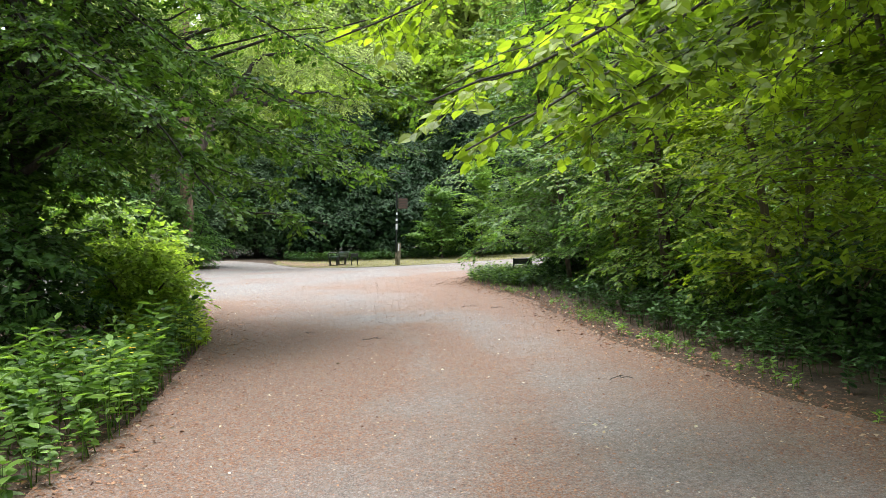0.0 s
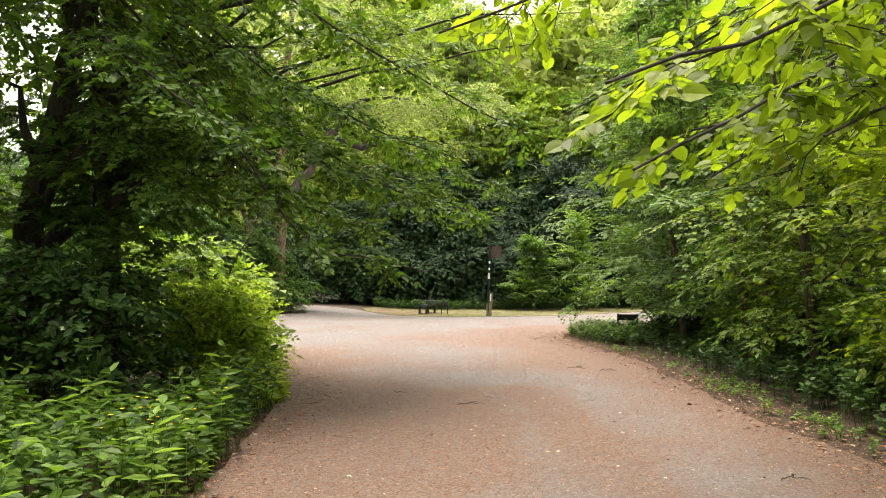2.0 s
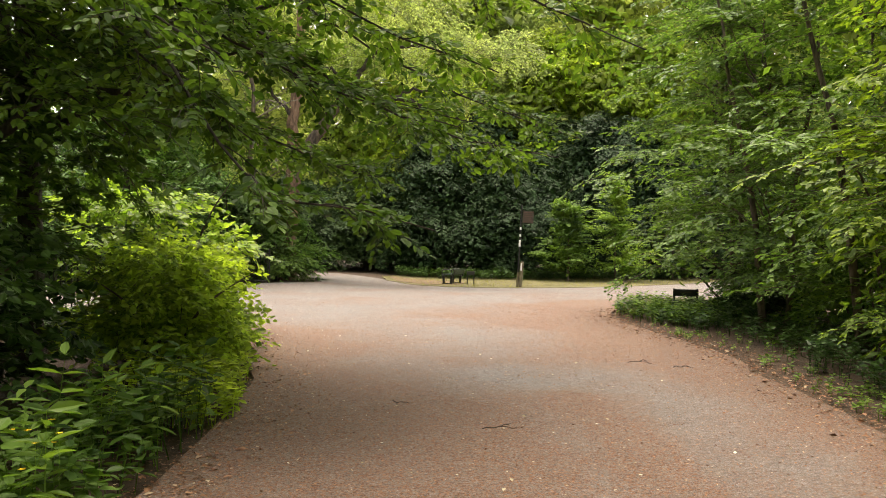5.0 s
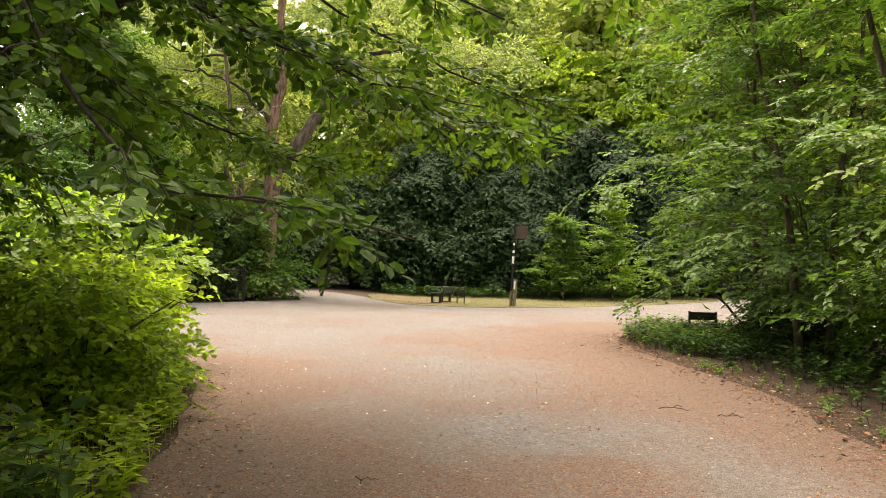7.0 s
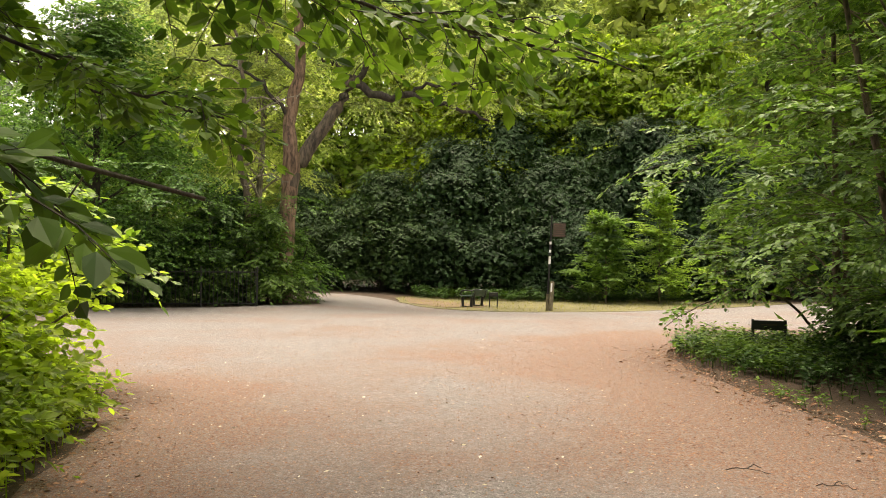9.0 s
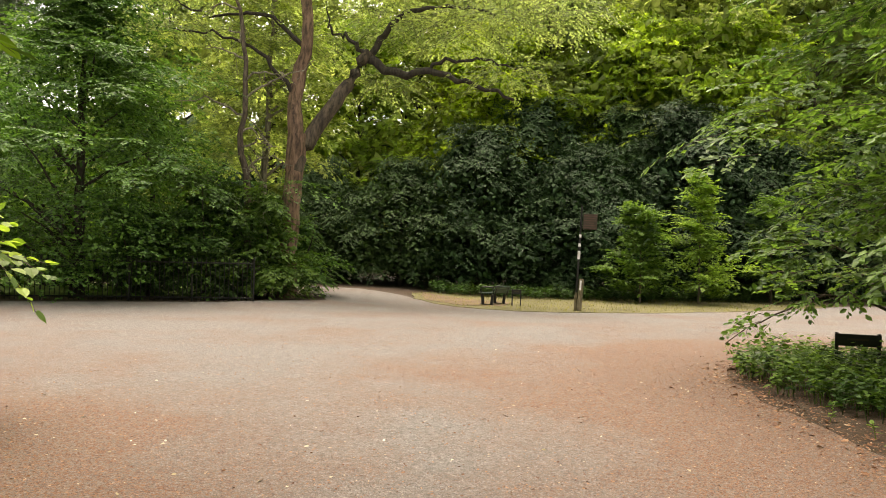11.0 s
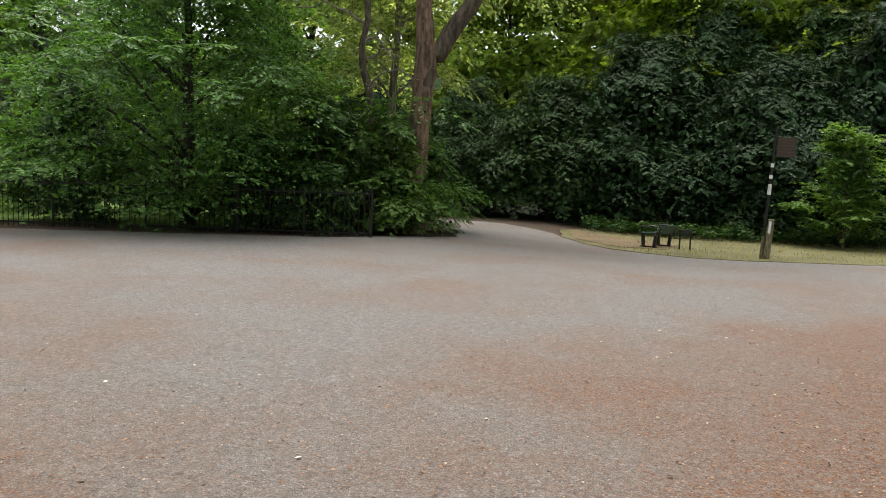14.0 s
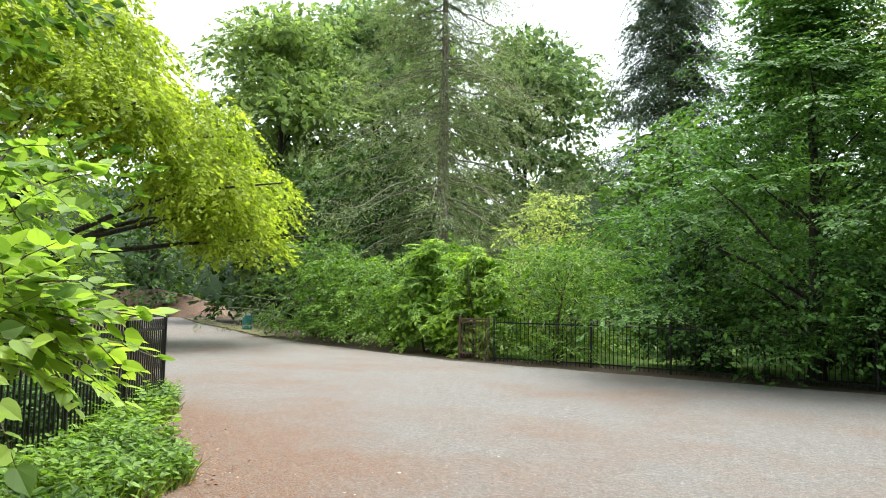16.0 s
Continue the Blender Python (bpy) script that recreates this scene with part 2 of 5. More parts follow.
def spline(points, n, rng=None, wiggle=0.0):
    """A smooth line through points."""
    p = np.asarray(points, float)
    s = np.concatenate([[0], np.cumsum(np.linalg.norm(np.diff(p, axis=0), axis=1))])
    g = np.gradient(p, s, axis=0)
    q = np.linspace(0, s[-1], n)
    k = np.clip(np.searchsorted(s, q) - 1, 0, len(s) - 2)
    h = (s[k + 1] - s[k])[:, None]
    u = ((q - s[k])[:, None]) / h
    out = (2 * u**3 - 3 * u**2 + 1) * p[k] + (u**3 - 2 * u**2 + u) * h * g[k] + (3 * u**2 - 2 * u**3) * p[k + 1] + (u**3 - u**2) * h * g[k + 1]
    if wiggle:
        w = rng.normal(0, wiggle, out.shape)
        w[0] = 0
        out = out + w
    return out


OVAL = (np.array([(0, 0, 0), (0.3, 0.27, 0.05), (0.68, 0.25, 0.04), (1, 0, -0.06), (0.68, -0.25, 0.04), (0.3, -0.27, 0.05)]),
        [np.array([(0, 1, 2, 3), (0, 3, 4, 5)])])
DIAMOND = (np.array([(0, 0, 0), (0.45, 0.31, 0.07), (1, 0, -0.05), (0.45, -0.31, 0.07)]), [np.array([(0, 2, 1), (0, 3, 2)])])
HEART = (np.array([(0, 0, 0), (-0.05, 0.2, 0.05), (0.1, 0.4, 0.07), (0.4, 0.47, 0.06), (0.72, 0.33, 0.03), (0.92, 0.12, -0.03), (1.1, 0, -0.1),
                   (0.92, -0.12, -0.03), (0.72, -0.33, 0.03), (0.4, -0.47, 0.06), (0.1, -0.4, 0.07), (-0.05, -0.2, 0.05), (0.55, 0, -0.04)]),
         [np.array([(0, 12, 4, 3), (12, 6, 5, 4), (0, 9, 8, 12), (12, 8, 7, 6)]), np.array([(0, 3, 2), (0, 2, 1), (0, 10, 9), (0, 11, 10)])])
MAPLE = (np.array([(0.3, 0, 0), (0, 0.08, 0), (0.1, 0.5, -0.03), (0.38, 0.24, 0.03), (0.78, 0.48, -0.04), (0.64, 0.15, 0.02), (1.08, 0, -0.08),
                   (0.64, -0.15, 0.02), (0.78, -0.48, -0.04), (0.38, -0.24, 0.03), (0.1, -0.5, -0.03), (0, -0.08, 0)]),
         [np.array([(0, 1, 2, 3), (0, 3, 4, 5), (0, 5, 6, 7), (0, 7, 8, 9), (0, 9, 10, 11)])])
LANCE = (np.array([(0, 0, 0), (0.3, 0.16, 0.04), (0.65, 0.12, 0.0), (1, 0, -0.14), (0.65, -0.12, 0.0), (0.3, -0.16, 0.04)]),
         [np.array([(0, 1, 2, 3), (0, 3, 4, 5)])])
NEEDLES = (np.array([(0, 0, 0), (0.4, 0.12, 0.02), (1, 0, -0.1), (0.4, -0.12, 0.02)]), [np.array([(0, 2, 1), (0, 3, 2)])])


def leaf_arrays(p, d, up, size, template):
    tv, tf = template
    d = unit(d)
    side = unit(np.cross(up, d))
    nrm = np.cross(d, side)
    s = np.asarray(size).reshape(-1, 1, 1)
    v = p[:, None] + s * (tv[None, :, :1] * d[:, None] + tv[None, :, 1:2] * side[:, None] + tv[None, :, 2:] * nrm[:, None])
    base = np.arange(len(p))[:, None, None] * len(tv)
    return v.reshape(-1, 3), [(base + f[None]).reshape(-1, f.shape[1]) for f in tf]


def sprays(rng, c, out, count, length, leaf, template, flat=0.35, droop=0.25, sag=0.25, tilt=0.3, face=0.55, jit=0.45, curl=0.0):
    """Flat sprays of alternate leaves that start at c and run outwards."""
    k = len(c)
    axis = unit(out * np.array([1, 1, flat]) + np.array([0, 0, -droop]) + rng.normal(0, 0.28, (k, 3)))
    ln = length * rng.uniform(0.6, 1.3, (k, 1))
    up = unit(np.array([0, 0, 1.0]) + face * out * np.array([1, 1, 0.2]) + rng.normal(0, tilt, (k, 3)))
    side = unit(np.cross(up, axis))
    t = (np.arange(count) + 0.5)[None] / count
    t = np.clip(t + rng.normal(0, 0.04, (k, count)), 0, 1.05)
    p = c[:, None] + axis[:, None] * (t * ln)[..., None]
    p[..., 2] -= sag * (t**2) * ln
    sg = np.where(np.arange(count) % 2 == 0, 1.0, -1.0)[None, :, None]
    spread = rng.uniform(0.4, 1.1, (k, count, 1))
    d = axis[:, None] * 0.7 + side[:, None] * sg * spread + rng.normal(0, 0.18, (k, count, 3))
    d[..., 2] -= 0.22
    d[:, -1] = axis
    p = p + side[:, None] * sg * (1 - t[..., None]) * ln[:, None] * 0.22 * rng.uniform(0, 1, (k, count, 1))
    upl = up[:, None] + rng.normal(0, jit, (k, count, 3)) + curl * (t**1.5)[..., None] * (axis * np.array([1, 1, 0]))[:, None]
    sz = leaf * rng.uniform(0.6, 1.25, (k, count))
    tips = c + axis * ln
    tips[:, 2] -= sag * ln[:, 0]
    return (p.reshape(-1, 3), d.reshape(-1, 3), upl.reshape(-1, 3), sz.ravel()), (c, tips)


def fans(rng, c, out, length, leaf, template, side_twigs=6, per=7, width=0.5, droop=0.3, jit=0.22, lift=0.0, slope=0.0):
    """Flat drooping fans of foliage: a twig that starts at c and runs outwards, side twigs in one plane, leaves along them."""
    k = len(c)
    axis = unit(out * np.array([1, 1, 0.25]) + np.array([0, 0, lift]) + rng.normal(0, 0.16, (k, 3)))
    ln = (length * rng.uniform(0.55, 1.3, k))[:, None]
    side = unit(np.cross(np.array([0, 0, 1.0]), axis))
    side = unit(side + np.array([0, 0, 1.0]) * rng.normal(0, 0.22, (k, 1)))
    t = np.clip(np.linspace(0.06, 0.98, side_twigs)[None] + rng.normal(0, 0.03, (k, side_twigs)), 0, 1)
    sag = droop * rng.uniform(0.6, 1.4, (k, 1))
    root = c[:, None] + axis[:, None] * (t * ln)[..., None]
    root[..., 2] -= sag * t**2 * ln
    run = unit(axis[:, None] - np.array([0, 0, 1.0]) * (2 * sag * t)[..., None])
    sg = np.where(np.arange(side_twigs) % 2 == 0, 1.0, -1.0)[None, :, None]
    sd = unit(run * 0.62 + side[:, None] * sg * 0.8 + rng.normal(0, 0.08, (k, side_twigs, 3)))
    sl = ln * width * (1.08 - 0.75 * t) * rng.uniform(0.75, 1.2, (k, side_twigs))
    u = np.clip((np.arange(per)[None, None] + 0.6) / per + rng.normal(0, 0.05, (k, side_twigs, per)), 0, 1.05)
    p = root[:, :, None] + sd[:, :, None] * (u * sl[..., None])[..., None]
    p[..., 2] -= 0.5 * sag[..., None] * u**2 * sl[..., None]
    up = unit(np.cross(run, side[:, None]))
    up = up * np.sign(up[..., 2:3] + 1e-9)
    lg = np.where(np.arange(per) % 2 == 0, 1.0, -1.0)[None, None, :, None]
    across = np.cross(up, sd)
    d = sd[:, :, None] * 0.8 + across[:, :, None] * lg * rng.uniform(0.3, 0.9, (k, side_twigs, per, 1)) + rng.normal(0, 0.12, (k, side_twigs, per, 3))
    d[..., 2] -= 0.12
    upl = up[:, :, None] + slope * (axis * np.array([1, 1, 0]))[:, None, None] + rng.normal(0, jit, (k, side_twigs, per, 3))
    sz = leaf * rng.uniform(0.6, 1.25, (k, side_twigs, per))
    tips = c + axis * ln
    tips[:, 2] -= (sag * ln)[:, 0]
    return (p.reshape(-1, 3), d.reshape(-1, 3), upl.reshape(-1, 3), sz.ravel()), (c, tips)


def lump_points(rng, lumps, n, shell=0.5, low=-0.3):
    """Points in the outer part of a set of ellipsoids, and the way out."""
    lumps = np.asarray(lumps, float)
    w = lumps[:, 3] * lumps[:, 4] + lumps[:, 3] * lumps[:, 5]
    i = rng.choice(len(lumps), n, p=w / w.sum())
    d = unit(rng.normal(0, 1, (n, 3)))
    d[:, 2] = np.where(d[:, 2] < low, -d[:, 2], d[:, 2])
    r = shell + (1 - shell) * np.sqrt(rng.uniform(0, 1, (n, 1)))
    return lumps[i, :3] + d * r * lumps[i, 3:], d


def twig_arrays(a, b, r):
    """Thin three-sided twigs from a to b."""
    n = len(a)
    t = unit(b - a)
    s = unit(np.cross(t, np.array([0.3, 0.2, 1.0])))
    q = np.cross(t, s)
    mid = (a + b) / 2 + np.array([0, 0, 0.06]) * np.linalg.norm(b - a, axis=1, keepdims=True)
    rings = []
    for pnt, rr in ((a, r), (mid, r * 0.7), (b, r * 0.25)):
        for ang in (0, 2.1, 4.2):
            rings.append(pnt + rr * (math.cos(ang) * s + math.sin(ang) * q))
    v = np.stack(rings, 1)
    base = np.arange(n)[:, None, None] * 9
    f = np.array([(i + j, i + (j + 1) % 3, i + 3 + (j + 1) % 3, i + 3 + j) for i in (0, 3) for j in range(3)])
    return v.reshape(-1, 3), (base + f[None]).reshape(-1, 4)


def leafy(name, parent, leaf_sets, material, twigs=None, bark=None, label=""):
    vs, fs, off = [], [], 0
    for (p, d, up, s), template in leaf_sets:
        v, ff = leaf_arrays(p, d, up, s, template)
        vs.append(v)
        fs += [(f + off, 0) for f in ff]
        off += len(v)
    mats = [material]
    if twigs is not None:
        v, f = twigs
        vs.append(v)
        fs.append((f + off, 1))
        mats.append(bark)
    return hang(name, np_mesh(name, np.concatenate(vs), fs, mats), parent, label)


def ease(a, b, v):
    u = np.clip((np.asarray(v, float) - a) / (b - a), 0, 1)
    return u * u * (3 - 2 * u)


def ground_z(x, y):
    return -0.27 * ease(26.5, 38.5, y) * ease(-9.5, -4.0, x)


def trees_lumps(rng, base, height, low, spread, n, fat=0.42, cone=False, skirt=0):
    """Flat pads of foliage that fill a crown of uneven outline."""
    out = []
    n = int(n * 1.7)
    for i in range(n):
        u = (i + 0.5) / n
        z = low + (height - low) * (u**0.85)
        prof = (1.03 - u) ** 0.75 if cone else math.sin(math.pi * min(0.97, 0.22 + 0.75 * u)) ** 0.7
        a = i * 2.4 + rng.uniform(-0.5, 0.5)
        r = spread * prof * rng.uniform(0.35, 0.75)
        f = spread * fat * rng.uniform(0.75, 1.25) * (0.45 + 0.55 * prof if cone else 1)
        out.append((base[0] + r * math.cos(a), base[1] + r * math.sin(a), z, f, f, f * rng.uniform(0.28, 0.45)))
    for i in range(skirt):
        a = i * 6.283 / skirt + rng.uniform(-0.3, 0.3)
        f = spread * rng.uniform(0.32, 0.45)
        r = spread * rng.uniform(0.55, 0.8)
        out.append((base[0] + r * math.cos(a), base[1] + r * math.sin(a), 0.25 + 0.3 * f, f, f, max(0.25, f * 0.45)))
    return out


def tree(seed, name, label, place, height, low, spread, radius, leaf_mat, bark=BARK, leaf=0.1, lumps=9, count=420, per=22, length=0.55,
         template=OVAL, lean=(0, 0), droop=0.2, sag=0.25, shell=0.6, own=None, twigs=True, limb_parts=True, group="", flat=0.35, fat=0.42, category="tree", stems=1, core=0, cone=False, skirt=0, face=0.55, tilt=0.3, jit=0.45, curl=0.0, core_leaf=0.0):
    rng = np.random.default_rng(seed)
    x, y = place
    z0 = float(ground_z(x, y))
    e = thing(name, label, category, (x, y, z0), 0, group)
    ls = own or trees_lumps(rng, (lean[0], lean[1]), height, low, spread, lumps, fat, cone, skirt)
    for k in range(stems):
        a = k * 2.2
        dx, dy = (0.25 * math.cos(a), 0.25 * math.sin(a)) if stems > 1 else (0, 0)
        top = np.array([lean[0] + dx * 4, lean[1] + dy * 4, height * 0.86])
        line = spline([(dx, dy, -0.1), (dx + lean[0] * 0.3, dy + lean[1] * 0.3, height * 0.3), (dx * 2 + lean[0] * 0.7, dy * 2 + lean[1] * 0.7, height * 0.6), top], 16, rng, radius * 0.12)
        rad = radius * (1 - 0.82 * np.linspace(0, 1, 16)) * np.where(np.arange(16) == 0, 1.35, 1.0)
        hang("trunk", tube_mesh("trunk", [tube_arrays(line, rad, 10, 0.06, rng)], bark), e)
    limbs = []
    for lx, ly, lz, lr, _, _ in ls:
        zf = max(low * 0.5, lz - 0.35 * math.hypot(lx - lean[0], ly - lean[1]) - 0.4)
        u = min(1.0, zf / (height * 0.86))
        start = line[int(u * 15)]
        mid = (start + np.array((lx, ly, lz))) / 2 + np.array((0, 0, 0.25 * lr))
        pl = spline([start, mid, (lx, ly, lz), (lx + (lx - start[0]) * 0.3, ly + (ly - start[1]) * 0.3, lz + 0.2)], 9, rng, 0.04)
        r0 = radius * 0.42 * (1 - 0.6 * u)
        limbs.append(tube_arrays(pl, np.linspace(r0, r0 * 0.15, 9), 6))
    if limb_parts:
        for t in limbs:
            hang("limb", tube_mesh("limb", [t], bark), e)
    else:
        tagged(hang("limb", tube_mesh("limb", limbs, bark), e), kind="stuff")
    c, out = lump_points(rng, ls, count, shell)
    keep = c[:, 2] > 0.12
    c, out = c[keep], out[keep]
    lv, (ta, tb) = sprays(rng, c, out, per, length, leaf, template, flat, droop, sag, tilt, face, jit, curl)
    ok = lv[0][:, 2] > 0.03
    lv = tuple(q[ok] for q in lv)
    tw = twig_arrays(ta, tb, 0.006) if twigs else None
    sets = [(lv, template)]
    if core:
        c, out = lump_points(rng, ls, core, 0.0)
        c[:, 2] = np.maximum(c[:, 2] - 0.1, 0.15)
        sets.append(((c * np.array([0.9, 0.9, 1.0]), rng.normal(0, 1, (core, 3)), rng.normal(0, 1, (core, 3)), (core_leaf or leaf) * rng.uniform(1.2, 1.8, core)), template))
    leafy("crown", e, sets, leaf_mat, tw, bark)
    return e


def fan_tree(seed, name, label, place, height, low, spread, radius, leaf_mat, bark=BARK_DARK, leaf=0.12, n=420, length=1.2, side_twigs=7, per=7, template=DIAMOND,
             droop=0.35, dome=0.5, lean=(0, 0), core=900, core_leaf=0.2, stems=1, group="", category="tree", width=0.5, ragged=0.4, twigs=False, belly=0.18, foot=0.75, jit=0.22, lift=0.12, slope=0.25, depth=0.5):
    """A tree whose crown is built of layered fans along its outer shell; dome sets how blunt its outline is."""
    rng = np.random.default_rng(seed)
    x, y = place
    e = thing(name, label, category, (x, y, float(ground_z(x, y))), 0, group)
    for k in range(stems):
        a = k * 2.2 + seed
        dx, dy = (0.22 * math.cos(a), 0.22 * math.sin(a)) if stems > 1 else (0, 0)
        line = spline([(dx, dy, -0.1), (dx * 2 + lean[0] * 0.3, dy * 2 + lean[1] * 0.3, height * 0.32), (dx * 4 + lean[0] * 0.7, dy * 4 + lean[1] * 0.7, height * 0.62), (dx * 5 + lean[0], dy * 5 + lean[1], height * 0.92)], 16, rng, radius * 0.15)
        hang("trunk", tube_mesh("trunk", [tube_arrays(line, radius * (1 - 0.85 * np.linspace(0, 1, 16)) * np.where(np.arange(16) == 0, 1.3, 1.0), 9, 0.06, rng)], bark), e)
    nb = max(8, n // 12)
    ub = np.clip((np.arange(nb) + rng.uniform(0, 1, nb)) / nb, 0, 1) ** 1.15
    ab = np.arange(nb) * 2.39996 + rng.uniform(-0.5, 0.5, nb)
    zb = low + (height - low) * ub
    prof = np.clip((1 - ub) / (1 - belly), 0, 1) ** dome * np.where(ub < belly, foot + (1 - foot) * ub / belly, 1.0)
    bulge = np.array([noise.noise(Vector((math.cos(q) * 1.3, math.sin(q) * 1.3, w * 0.55 + seed))) for q, w in zip(ab, zb)])
    rb = spread * np.maximum(0.07, prof * (1 + ragged * bulge) * rng.uniform(0.72, 1.15, nb))
    i = rng.integers(0, nb, n)
    t = 1 - depth * rng.uniform(0, 1, n) ** 1.3
    u = ub[i]
    a = ab[i] + rng.normal(0, 0.26, n) * (1.3 - u)
    start = np.maximum(rb[i] * t - length * 0.75, 0.02)
    z = np.maximum(zb[i] + rb[i] * (0.22 * t - droop * 0.55 * t**2) + rng.normal(0, 0.09, n), 0.1)
    out = np.column_stack([np.cos(a), np.sin(a), 0.25 * u])
    c = np.column_stack([lean[0] * u + out[:, 0] * start, lean[1] * u + out[:, 1] * start, z])
    limbs = []
    for i in rng.choice(n, min(n, 30), replace=False):
        zf = max(0.25 * low + 0.2, z[i] - 0.45 * start[i] - 0.3)
        b = np.array((lean[0] * zf / height, lean[1] * zf / height, zf))
        limbs.append(tube_arrays(spline([b, (b + c[i]) / 2 + np.array((0, 0, 0.1)), c[i]], 8, rng, 0.02), np.linspace(radius * 0.3, radius * 0.08, 8), 5))
    tagged(hang("limb", tube_mesh("limb", limbs, bark), e), kind="stuff")
    lv, (ta, tb) = fans(rng, c, unit(out), length, leaf, template, side_twigs, per, width, droop, jit, lift, slope)
    ok = lv[0][:, 2] > 0.03
    sets = [(tuple(q[ok] for q in lv), template)]
    if core:
        v = rng.uniform(0, 1, core)
        zi = low + (height * 0.94 - low) * v
        q = rng.uniform(0, 2 * np.pi, core)
        ri = 0.74 * spread * np.clip((1 - v) / (1 - belly), 0, 1) ** dome * np.sqrt(rng.uniform(0, 1, core))
        pc = np.column_stack([lean[0] * v + ri * np.cos(q), lean[1] * v + ri * np.sin(q), zi])
        sets.append(((pc, rng.normal(0, 1, (core, 3)), rng.normal(0, 1, (core, 3)), core_leaf * rng.uniform(0.7, 1.4, core)), DIAMOND))
    leafy("crown", e, sets, leaf_mat, twig_arrays(ta, tb, 0.007) if twigs else None, bark)
    return e


def fan_group(spots, seed, *args, **kw):
    """One layered tree, copied with turns and sizes."""
    rng = np.random.default_rng(seed)
    x, y, s0 = spots[0]
    first = fan_tree(seed, args[0], args[1], (x, y), *args[2:], **kw)
    for x, y, s in spots[1:]:
        copy_thing(first, pose(x, y, float(ground_z(x, y)), 0, 0, rng.uniform(0, 360)) @ Matrix.Diagonal((s / s0, s / s0, s / s0 * rng.uniform(0.9, 1.1), 1)))


def branch(e, line, r0, r1, rng, leaf_mat, bark, n, leaf, template, per=12, length=0.35, start=0.25, droop=0.3, spread=0.22, n_side=0):
    """A bough of a tree e with leafy sprays along it, as limb and foliage parts."""
    pl = spline(line, 22, rng, 0.012)
    tubes = [tube_arrays(pl, np.linspace(r0, r1, 22), 6)]
    c, out = [], []
    t = np.gradient(pl, axis=0)
    for k in range(n):
        u = start + (1 - start) * (k + rng.uniform(0, 1)) / n
        i = min(21, int(u * 21))
        h = unit(np.cross(t[i], (0, 0, 1.0))) * (1 if k % 2 else -1)
        c.append(pl[i] + rng.normal(0, spread * 0.25, 3))
        out.append(unit(h + 0.7 * unit(t[i]) + rng.normal(0, 0.25, 3)))
    for k in range(n_side):
        u = start + (0.95 - start) * (k + rng.uniform(0, 1)) / n_side
        i = min(20, int(u * 21))
        h = unit(np.cross(t[i], (0, 0, 1.0))) * (1 if k % 2 else -1)
        d = unit(h + 0.8 * unit(t[i]) + np.array((0, 0, rng.uniform(-0.35, 0.15))))
        ln = rng.uniform(0.5, 1.0) * (1.1 - 0.5 * u)
        sp = spline([pl[i], pl[i] + d * ln * 0.5 + np.array((0, 0, 0.04)), pl[i] + d * ln - np.array((0, 0, 0.12 * ln))], 8, rng, 0.008)
        tubes.append(tube_arrays(sp, np.linspace(r1 * 1.1, r1 * 0.3, 8), 5))
        for q in range(5):
            j = 2 + q
            c.append(sp[j])
            out.append(unit(d + unit(np.cross(d, (0, 0, 1.0))) * (1 if q % 2 else -1) * 0.8))
    hang("limb", tube_mesh("limb", tubes, bark), e)
    c, out = np.array(c), np.array(out)
    lv, (ta, tb) = sprays(rng, c, out, per, length, leaf, template, 0.5, droop, 0.2)
    leafy("foliage", e, [(lv, template)], leaf_mat, twig_arrays(ta, tb, 0.0035), bark)


def local(e, pts):
    o = e.matrix_world.translation
    return [(x - o.x, y - o.y, z - o.z) for x, y, z in pts]


def inside(poly, x, y):
    n, hit = len(poly), np.zeros(np.shape(x), bool)
    for i in range(n):
        (x0, y0), (x1, y1) = poly[i], poly[(i + 1) % n]
        c = (y0 > y) != (y1 > y)
        with np.errstate(divide="ignore", invalid="ignore"):
            hit ^= c & (x < (x1 - x0) * (y - y0) / (y1 - y0 + 1e-12) + x0)
    return hit


def scatter_in(rng, poly, n):
    p = np.asarray(poly)
    out = np.zeros((0, 2))
    while len(out) < n:
        q = rng.uniform(p.min(0), p.max(0), (n * 2, 2))
        out = np.concatenate([out, q[inside(poly, q[:, 0], q[:, 1])]])
    return out[:n]


